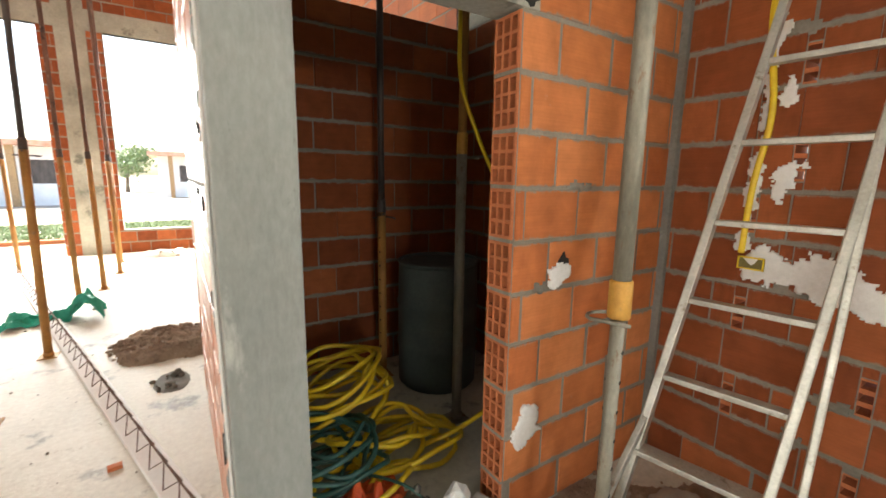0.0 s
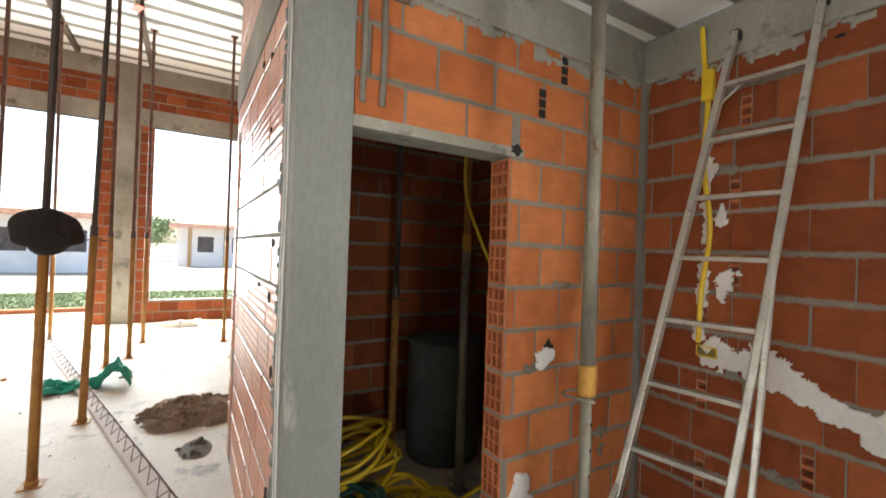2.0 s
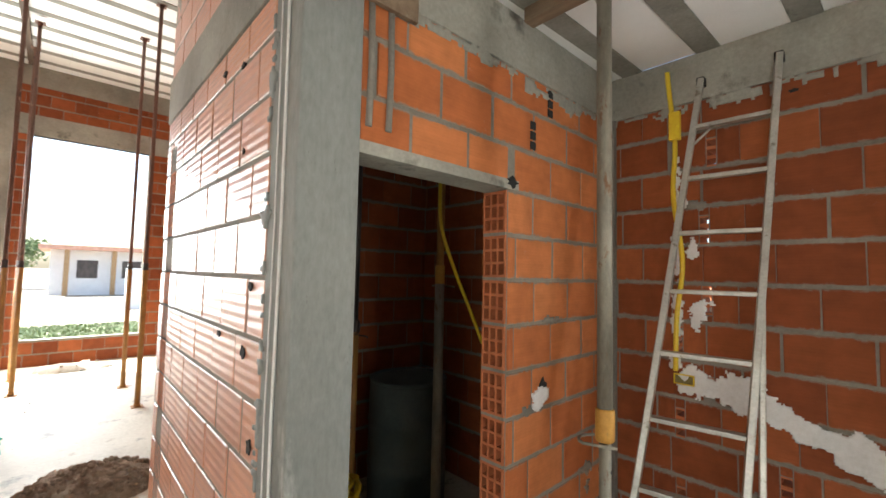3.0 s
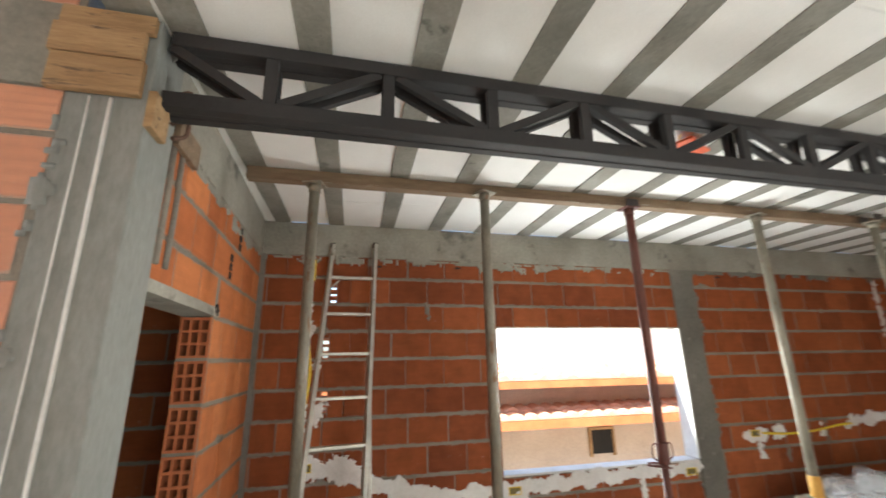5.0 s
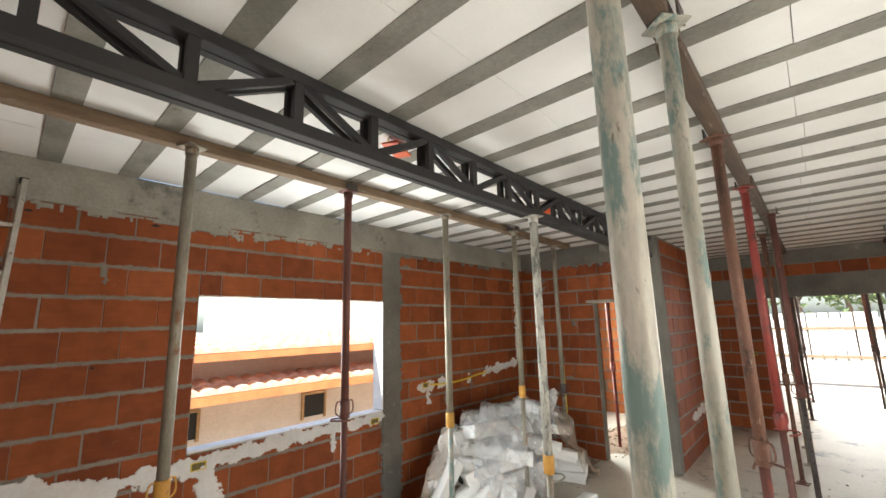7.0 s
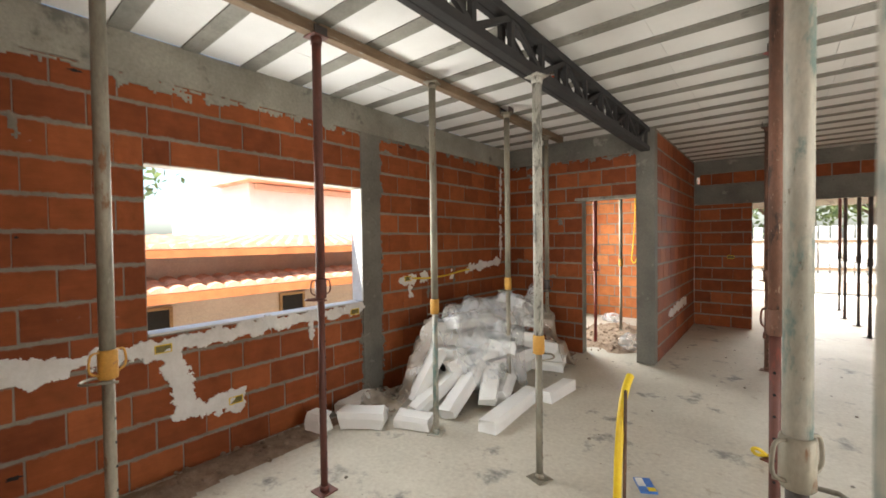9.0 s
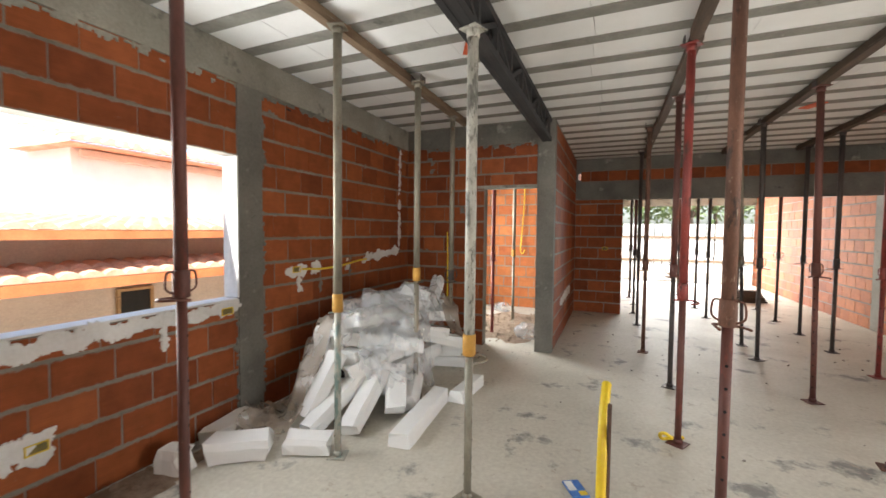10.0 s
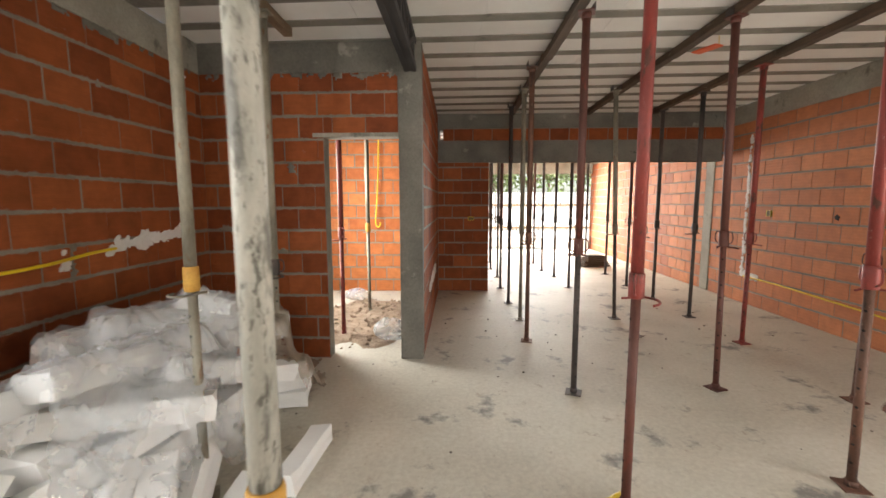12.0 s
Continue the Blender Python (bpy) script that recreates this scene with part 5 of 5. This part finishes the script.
board(XC - 0.035, XC - 0.011, YN + 0.0, YN + 0.24, 2.585, 2.70, WOOD_NEW, "rough pale formwork board on the column head")
board(XC - 0.038, XC - 0.011, YN + 0.01, YN + 0.25, 2.703, 2.80, WOOD_NEW, "rough pale formwork board on the column head")
board(XC - 0.033, XC - 0.011, YN - 0.01, YN + 0.24, 2.803, 2.865, WOOD_NEW, "rough pale formwork board on the column head")
board(XC - 0.01, 0.02, YN - 0.036, YN - 0.013, 2.50, 2.62, WOOD_NEW, "splintered formwork scrap beside the truss")
board(0.13, 0.34, YN - 0.03, YN - 0.009, 2.56, 2.66, WOOD, "splintered formwork board beside the truss")
bm = bmesh.new()
for k, z in enumerate((2.66, 2.69, 2.60)):
    tube(bm, spline([(0.03 + 0.02 * k, YN - 0.02, z), (0.06, YN - 0.07, z + 0.03), (0.10, YN - 0.06, z - 0.02), (0.07, YN - 0.03, z - 0.05)], 5), 0.008, 6)
solo("tie_wire", bm, REBAR, "bent tie wire at the column head", "wire")
for k, (x, w) in enumerate(((XC + 0.06, 0.012), (XC + 0.115, 0.006))):
    bm = bmesh.new()
    pts = [(XC - 0.004, YN + 0.02 + x - XC, z) for z in (0.05, 0.6, 1.2, 1.8, 2.4, 2.58)]
    tube(bm, [(a + 0.003 * math.sin(z * 4), b, z) for a, b, z in pts], w * 0.45, 6)
    solo("mortar_ridge", bm, PLASTER, "pale mortar ridge along the column face", "mortar", "mortar ridges on the column")
for x, y, z, a in ((0.16, YN - 0.012, 2.22, 0), (0.24, YN - 0.012, 2.3, 0)):
    bm = bmesh.new()
    tube(bm, [(x, YN - 0.004, 2.14), (x + 0.004, YN - 0.006, 2.35), (x, YN - 0.004, 2.58)], 0.012, 6)
    solo("mortar_ridge", bm, MORTAR, "grey mortar smear between bricks", "mortar", "mortar ridges on the column")
# open brick cells as black blocks, their inner shade put into the colour
for y, z in ((1.235, 2.465), (1.086, 2.265)):
    bm = bmesh.new()
    for q in range(3):
        box(bm, y - 0.02, y + 0.02, YN - 0.0075, YN - 0.002, z + q * 0.05, z + q * 0.05 + 0.038)
    solo("open_brick_end", bm, BLACK, "black blocks painting the shade in open brick cells", "brick", "open brick ends")
# orange markers by the truss and bearers
for x, y, z in ((0.2, -0.86, 2.835), (0.23, -2.76, 2.835), (-2.59, -5.15, 2.80), (-1.03, 6.6, 4.58)):
    t = thing("orange_tag", "orange plastic tag tied under the ceiling", "tag", "orange tags", at=(x, y, z), turn=25)
    bm = bmesh.new()
    box(bm, -0.05, 0.05, -0.11, 0.11, 0.0, 0.012, bevel=0.003)
    part("plate", bm, ORANGE_NET, t)
    bm = bmesh.new()
    tube(bm, [(0, 0.1, 0.012), (0.01, 0.11, 0.02), (0, 0.1, ZC - z if z < 3 else ZH - z)], 0.003, 5)
    part("cord", bm, YELLOW, t)


# ---- storeroom ----
def coil(name, centre, radius, turns, r, mat, label, seed, rise=0.02, squash=1.0, wob=0.05, tilt=0.0):
    rnd = random.Random(seed)
    b = bmesh.new()
    pts = []
    c = Vector(centre)
    for k in range(turns * 14):
        a = 2 * math.pi * k / 14
        lap = k // 14
        rr = radius * (1 + 0.18 * math.sin(lap * 2.1 + seed) + 0.06 * math.sin(a * 3 + lap))
        ox, oy = wob * math.sin(lap * 1.7 + seed), wob * math.cos(lap * 2.3 + seed)
        z = rise * lap + 0.03 * math.sin(a * 2 + lap * 1.3) + tilt * math.cos(a) * rr
        pts.append(c + Vector((rr * math.cos(a) + ox, squash * rr * math.sin(a) + oy, z + rnd.uniform(0, 0.008))))
    low = min(p.z for p in pts)
    pts = [p - Vector((0, 0, low - r - centre[2])) for p in pts]
    tube(b, spline(pts, 2), r, 7)
    return solo(name, b, mat, label, "hose", "coiled hoses in the storeroom")


coil("hose_coil", (0.52, 2.5, 0.02), 0.27, 9, 0.014, YELLOW, "coiled yellow corrugated conduit in the dark storeroom", 1, 0.03, 0.9, 0.06, 0.25)
coil("hose_coil", (0.72, 2.1, 0.0), 0.24, 6, 0.014, YELLOW, "loose loops of yellow conduit on the storeroom floor", 2, 0.02, 0.7, 0.09)
coil("hose_coil", (0.36, 2.08, 0.0), 0.2, 9, 0.012, GREEN_HOSE, "tangled dark green hose on the storeroom floor", 3, 0.026, 1.0, 0.06)
coil("hose_coil", (0.42, 1.92, 0.0), 0.2, 3, 0.014, YELLOW, "yellow conduit loops beside the doorway", 4, 0.015, 0.6, 0.05)
conduit("conduit", [(0.85, 2.0, 0.06), (1.05, 1.95, 0.12), (1.3, 1.95, 0.2), (1.6, 2.0, 0.3)], 0.014, YELLOW, "yellow conduit reaching across the storeroom")
bm = bmesh.new()
bmesh.ops.create_grid(bm, x_segments=26, y_segments=18, size=0.5)
for v in bm.verts:
    x, y = v.co.x, v.co.y
    p = Vector((x * 6, y * 6, 4.0))
    v.co = Vector((0.38 + x * 0.5, 1.78 + y * 0.26 + 0.05 * noise.noise(p), max(0.004, 0.05 + 0.12 * abs(noise.noise(p)) - 0.12 * x * x)))
solo("orange_net", bm, ORANGE_NET, "crumpled orange plastic net on the storeroom floor", "net")
conduit("garden_hose", [(0.45, 1.95, 0.1), (0.6, 1.72, 0.12), (0.68, 1.62, 0.03), (0.6, 1.58, 0.015), (0.5, 1.66, 0.015), (0.4, 1.68, 0.05)], 0.007, GREEN_HOSE, "thin dark green cord by the doorway", "cord", ribs=False)
t = thing("plastic_drum", "dark grey-green plastic drum in the storeroom", "drum", at=(1.38, 2.72, 0))
bm = bmesh.new()
tube(bm, [(0, 0, 0), (0, 0, 0.02), (0, 0, 0.28), (0, 0, 0.30), (0, 0, 0.32), (0, 0, 0.58), (0, 0, 0.60), (0, 0, 0.62), (0, 0, 0.86), (0, 0, 0.88)], [0.265, 0.28, 0.285, 0.293, 0.285, 0.285, 0.293, 0.285, 0.28, 0.27], 28)
part("body", bm, DRUM, t)
bm = bmesh.new()
tube(bm, [(0.275 * math.cos(k * math.pi / 16), 0.275 * math.sin(k * math.pi / 16), 0.885) for k in range(32)], 0.012, 8, closed=True)
part("rim", bm, DRUM, t)
for k, (x, y, s, h) in enumerate(((0.74, 1.52, 0.055, 0.2), (0.84, 1.47, 0.055, 0.13))):
    bm = bmesh.new()
    bmesh.ops.create_icosphere(bm, subdivisions=2, radius=1, matrix=Matrix.Translation((x, y, h / 2)) @ Matrix.Diagonal((s, s, h / 2, 1)))
    for v in bm.verts:
        v.co.x += 0.05 * noise.noise(v.co * 16)
        v.co.y += 0.05 * noise.noise(v.co * 16 + Vector((4, 0, 0)))
        v.co.z = max(0, v.co.z)
    solo("white_rubble", bm, PLASTER, "lump of white plaster by the doorway", "rubble", "white lumps by the doorway")
mound("cement_lump", 0.6, 1.66, 0.12, 0.11, 0.12, CONCRETE_DARK, "round lump of hardened grey cement", "rubble", 8, 0.02, 8)
mound("earth_floor", 1.32, 0.92, 0.62, 0.56, 0.026, DIRT, "thin spread of dark earth along the brick wall", "rubble", 9, 0.025, 120)
mound("dusty_sack", 1.64, 0.58, 0.27, 0.34, 0.2, SACK, "dusty grey crumpled plastic sack by the ladder", "sack", 10, 0.022, 0)
mound("dusty_sack", 1.58, 0.98, 0.2, 0.2, 0.14, SACK, "small dusty plastic sack by the ladder", "sack", 11, 0.022, 0)
mound("wall_dirt", 1.74, -0.45, 0.2, 1.75, 0.035, DIRT, "dark dirt along the foot of the brick wall", "rubble", 14, 0.03, 90)
mound("wall_dirt", 1.25, -4.9, 0.45, 0.2, 0.03, DIRT, "dark dirt along the foot of the brick wall", "rubble", 15, 0.03, 40)
# ring of conduit before the doorway and its tail
loops = [(0.80 + (0.175 + 0.014 * (k // 10)) * math.sin(k * 0.628 + 3.4), 1.12 + (0.155 + 0.012 * (k // 10)) * math.cos(k * 0.628 + 3.4), 0.018 + 0.0022 * k) for k in range(24)]
conduit("conduit", [(0.16, 1.66, 0.02), (0.24, 1.54, 0.018), (0.36, 1.42, 0.018), (0.5, 1.31, 0.018), (0.62, 1.24, 0.02), *loops, (0.86, 1.3, 0.1)], 0.017, YELLOW, "ring of yellow conduit on the floor by the ladder", steps=4)
conduit("steel_offcut", [(-0.02, 1.36, 0.02), (-0.05, 1.55, 0.03)], 0.014, DARK_TUBE, "short grey pipe by the column foot", "pipe", ribs=False)
t = thing("packet", "small blue and white paper packet on the floor", "packet", at=(-0.60, -2.32, 0.002), turn=30)
bm = bmesh.new()
box(bm, -0.05, 0.05, -0.08, 0.08, 0, 0.012, bevel=0.003)
part("sleeve", bm, surface("packet_blue", (0.03, 0.12, 0.42), (0.08, 0.22, 0.55), 30, 90, 0.4), t)
bm = bmesh.new()
box(bm, 0.0, 0.046, -0.07, 0.02, 0.0125, 0.0135)
part("panel", bm, PLASTER, t, "white printed panel")
bm = bmesh.new()
box(bm, -0.045, 0.0, 0.03, 0.07, 0.0125, 0.0135)
part("panel", bm, YELLOW, t, "yellow printed panel")

# ---- back room and hall clutter ----
mound("earth_floor", 0.75, -6.35, 0.78, 1.15, 0.035, DIRT, "dark earth and scraps on the back room floor", "rubble", 12, 0.03, 260)
for k, (x, y, r) in enumerate(((0.30, -5.6, 0.15), (0.22, -6.9, 0.12), (1.1, -7.35, 0.13))):
    bm = bmesh.new()
    bmesh.ops.create_icosphere(bm, subdivisions=4, radius=r, matrix=Matrix.Translation((x, y, r * 0.75)) @ Matrix.Diagonal((1.25, 0.9, 0.8, 1)))
    for v in bm.verts:
        v.co += v.normal * r * 0.45 * (abs(noise.noise(v.co * 9 + Vector((k, 0, 0)))) - 0.2)
        v.co.z = max(0.03, v.co.z)
    solo("plastic_bag", bm, FILM, "crumpled white plastic bag on the earth floor", "plastic bag", "plastic bags in the back room")
t = thing("wood_pile", "small pile of dark planks by the far wall", "planks", at=(-3.55, -10.9, 0), turn=15)
for k in range(6):
    bm = bmesh.new()
    box(bm, -0.35 + 0.03 * k, 0.3 - 0.02 * k, -0.15, 0.15, 0.045 * k, 0.045 * k + 0.035, bevel=0.004)
    bmesh.ops.rotate(bm, verts=bm.verts, cent=(0, 0, 0), matrix=Matrix.Rotation(0.12 * math.sin(k * 2.3), 3, "Z"))
    part("plank", bm, WOOD_DARK, t)


# ---- outside: neighbours, fence, trees ----
def tile_roof(parent, x0, x1, y0, y1, z0, z1, n, mat=ROOF):
    """Wavy clay tiles from the eave at x0 up to x1, one mesh of rolls with a thick edge."""
    b = bmesh.new()
    step = (y1 - y0) / n
    rows = max(2, int((x1 - x0) / 0.35))
    for i in range(n):
        yc = y0 + (i + 0.5) * step
        for r in range(rows):
            xa, xb = x0 + (x1 - x0) * r / rows, x0 + (x1 - x0) * (r + 1.12) / rows
            za, zb = z0 + (z1 - z0) * r / rows + 0.02, z0 + (z1 - z0) * (r + 1.12) / rows
            prof = [(math.cos(a) * step * 0.52, math.sin(a) * step * 0.34) for a in [math.pi * q / 6 for q in range(7)]]
            lo = [b.verts.new((xa, yc + p, za + q)) for p, q in prof]
            hi = [b.verts.new((xb, yc + p * 0.9, zb + q * 0.9 - 0.02)) for p, q in prof]
            for q in range(6):
                b.faces.new((lo[q], lo[q + 1], hi[q + 1], hi[q])).smooth = True
            b.faces.new(lo)
    box(b, x0 + 0.02, x1, y0, y1, min(z0, z1) - 0.02, min(z0, z1) - 0.0)
    part("roof", b, mat, parent)


house = thing("neighbour_house", "beige rendered house with clay tile roofs", "house")
bm = bmesh.new()
box(bm, 5.75, 9.5, -14, 3.0, -0.2, 1.42)
part("wall", bm, RENDER_WALL, house)
bm = bmesh.new()
box(bm, 8.2, 13.0, -13, -4.2, 1.2, 2.95)
part("wall", bm, WHITE_WALL, house, "white rendered upper storey")
# beige strip added below the upper eave to paint its shade on the wall
bm = bmesh.new()
box(bm, 8.05, 8.15, -13, -4.3, 2.78, 2.9)
part("wall", bm, RENDER_WALL, house)
tile_roof(house, 5.2, 5.75, -14, 3.0, 0.86, 1.02, 70)
tile_roof(house, 5.15, 8.2, -14, 3.0, 1.46, 1.66, 70)
tile_roof(house, 7.6, 9.6, -13.4, -3.9, 2.95, 3.4, 40)
for x0, x1, z0, z1, y0, y1 in ((5.17, 5.22, 0.74, 0.87, -14, 3.0), (5.12, 5.17, 1.36, 1.47, -14, 3.0)):
    bm = bmesh.new()
    box(bm, x0, x1, y0, y1, z0, z1)
    part("fascia", bm, FASCIA, house)
for y0, y1 in ((-1.75, -1.35), (-3.95, -3.53), (0.2, 0.7), (-6.4, -5.9)):
    w = bmesh.new()
    box(w, 5.73, 5.752, y0, y1, 0.2, 0.59)
    win = part("window", w, BLACK, house, "dark window pane")
    for a, c, d, e in ((y0 - 0.04, y0, 0.16, 0.63), (y1, y1 + 0.04, 0.16, 0.63), (y0, y1, 0.59, 0.63)):
        w = bmesh.new()
        box(w, 5.70, 5.75, a, c, d, e)
        part("window_frame", w, WOOD_NEW, win)
bm = bmesh.new()
box(bm, 5.71, 5.75, -1.3, -1.0, -0.1, 0.75)
part("door", bm, WOOD_NEW, house)
for x, y, w in ((-9.0, 27, 9.0), (3.0, 34, 8.0)):
    h2 = thing("street_house", "pale low house with a tiled roof across the street", "house", "houses across the street")
    bm = bmesh.new()
    box(bm, x - w / 2, x + w / 2, y, y + 6, -0.2, 2.6)
    part("wall", bm, WHITE_WALL, h2)
    bm = bmesh.new()
    box(bm, x - w / 2 - 0.5, x + w / 2 + 0.5, y - 0.9, y + 6.5, 2.6, 2.85)
    part("roof", bm, ROOF, h2)
    for k in range(4):
        bm = bmesh.new()
        box(bm, x - w / 2 + 0.6 + k * 2.2, x - w / 2 + 0.85 + k * 2.2, y - 0.8, y - 0.55, -0.15, 2.6)
        part("porch_post", bm, WOOD_NEW, h2)
        bm = bmesh.new()
        box(bm, x - w / 2 + 1.2 + k * 2.2, x - w / 2 + 2.2 + k * 2.2, y - 0.02, y + 0.05, 0.9, 2.0)
        part("window", bm, DARK_TUBE, h2)
slab("boundary_wall", (1.5, 14, 22, 22.2, -0.2, 1.6), WHITE_WALL, "white rendered boundary wall along the lot", "wall", bevel=0)
slab("boundary_wall_side", (4.2, 4.35, 9.5, 22, -0.2, 1.3), WHITE_WALL, "white rendered boundary wall along the lot", "wall", bevel=0)
slab("kerb", (-12, 4, 12.6, 12.75, -0.2, -0.04), BRICK_STUFF, "low red brick edging of the grass", "kerb", bevel=0)


def grass(name, x0, x1, y0, y1, n, seed, h=0.25):
    rnd = random.Random(seed)
    verts, faces = [], []
    for _ in range(n):
        x, y, a, s = rnd.uniform(x0, x1), rnd.uniform(y0, y1), rnd.uniform(0, 6.28), rnd.uniform(0.5, 1) * h
        dx, dy = math.cos(a) * 0.03, math.sin(a) * 0.03
        k = len(verts)
        verts += [(x - dx, y - dy, -0.14), (x + dx, y + dy, -0.14), (x + dy * 2, y - dx * 2, -0.14 + s)]
        faces.append((k, k + 1, k + 2))
    me = bpy.data.meshes.new(name)
    me.from_pydata(verts, [], faces)
    me.materials.append(LEAF)
    return tagged(new(name, me), "rough green grass beside the lot", "grass", kind="stuff")


grass("grass", -14, 4.0, 12.9, 17, 26000, 4, 0.10)


def tree(x, y, height, crown, seed, label, n=1500, z0=-0.15):
    rnd = random.Random(seed)
    t = thing("tree", label, "tree", "trees around the lot", at=(x, y, 0))
    bm = bmesh.new()
    tips = []
    top = Vector((0.2, 0, height * 0.6))
    tube(bm, [(0, 0, z0), (0.05, 0.02, height * 0.3), top], [0.16, 0.12, 0.08], 8)
    for k in range(9):
        a = k * 2.4
        e = top + Vector((math.cos(a) * crown * rnd.uniform(0.4, 0.9), math.sin(a) * crown * rnd.uniform(0.4, 0.9), rnd.uniform(-0.1, 0.6) * crown))
        tube(bm, [Vector((0.1, 0, height * 0.45)), (top + e) / 2 + Vector((0, 0, 0.1)), e], [0.06, 0.04, 0.015], 6)
        tips.append(e)
    part("trunk", bm, BARK, t)
    verts, faces = [], []
    for _ in range(n):
        c = rnd.choice(tips) + Vector((rnd.gauss(0, 1), rnd.gauss(0, 1), rnd.gauss(0, 0.8))) * crown * 0.28
        a, b = Vector((rnd.gauss(0, 1), rnd.gauss(0, 1), rnd.gauss(0, 1))).normalized() * 0.16, Vector((rnd.gauss(0, 1), rnd.gauss(0, 1), rnd.gauss(0, 1))).normalized() * 0.09
        k = len(verts)
        verts += [c - a, c + b, c + a, c - b]
        faces.append((k, k + 1, k + 2, k + 3))
    me = bpy.data.meshes.new("crown")
    me.from_pydata([tuple(v) for v in verts], [], faces)
    me.materials.append(LEAF)
    ob = new("crown", me)
    ob.parent = t
    ob["kind"] = "stuff"


for k, (x, y, h, c) in enumerate(((-1.0, -25, 5.5, 2.6), (-4.5, -24, 5.0, 2.4), (-8.5, -26, 6, 2.8), (3.5, -26, 5.5, 2.5), (-2.8, -28, 6, 2.6), (-6.5, -29, 6, 2.6), (16.0, -2.5, 6.0, 2.4), (-3.5, 44, 3.2, 1.8), (7, 36, 3.0, 1.8))):
    tree(x, y, h, c, 60 + k, "leafy green tree beyond the building lot", 1900)
fence = thing("fence", "pale picket fence at the back of the lot", "fence")
for k in range(60):
    x = -12 + k * 0.32
    bm = bmesh.new()
    box(bm, x, x + 0.26, -20.03, -20.0, -0.15, 1.9)
    part("picket", bm, WHITE_WALL, fence)
for z in (0.3, 1.3):
    bm = bmesh.new()
    box(bm, -12, 7.4, -19.99, -19.95, z, z + 0.1)
    part("rail", bm, WOOD, fence)
slab("lintel_back", (XW, XE, -14.6, -14.45, 2.35, ZC), CONCRETE, "concrete lintel over the open back of the house")
brick_wall("wall_hall_east", "-x", -0.05, -14.6, YF - 0.14, 0.0, ZC, label="red brick side wall beyond the wide opening", seed=41, stuff_from=lambda u, z: True)

lay_bricks()
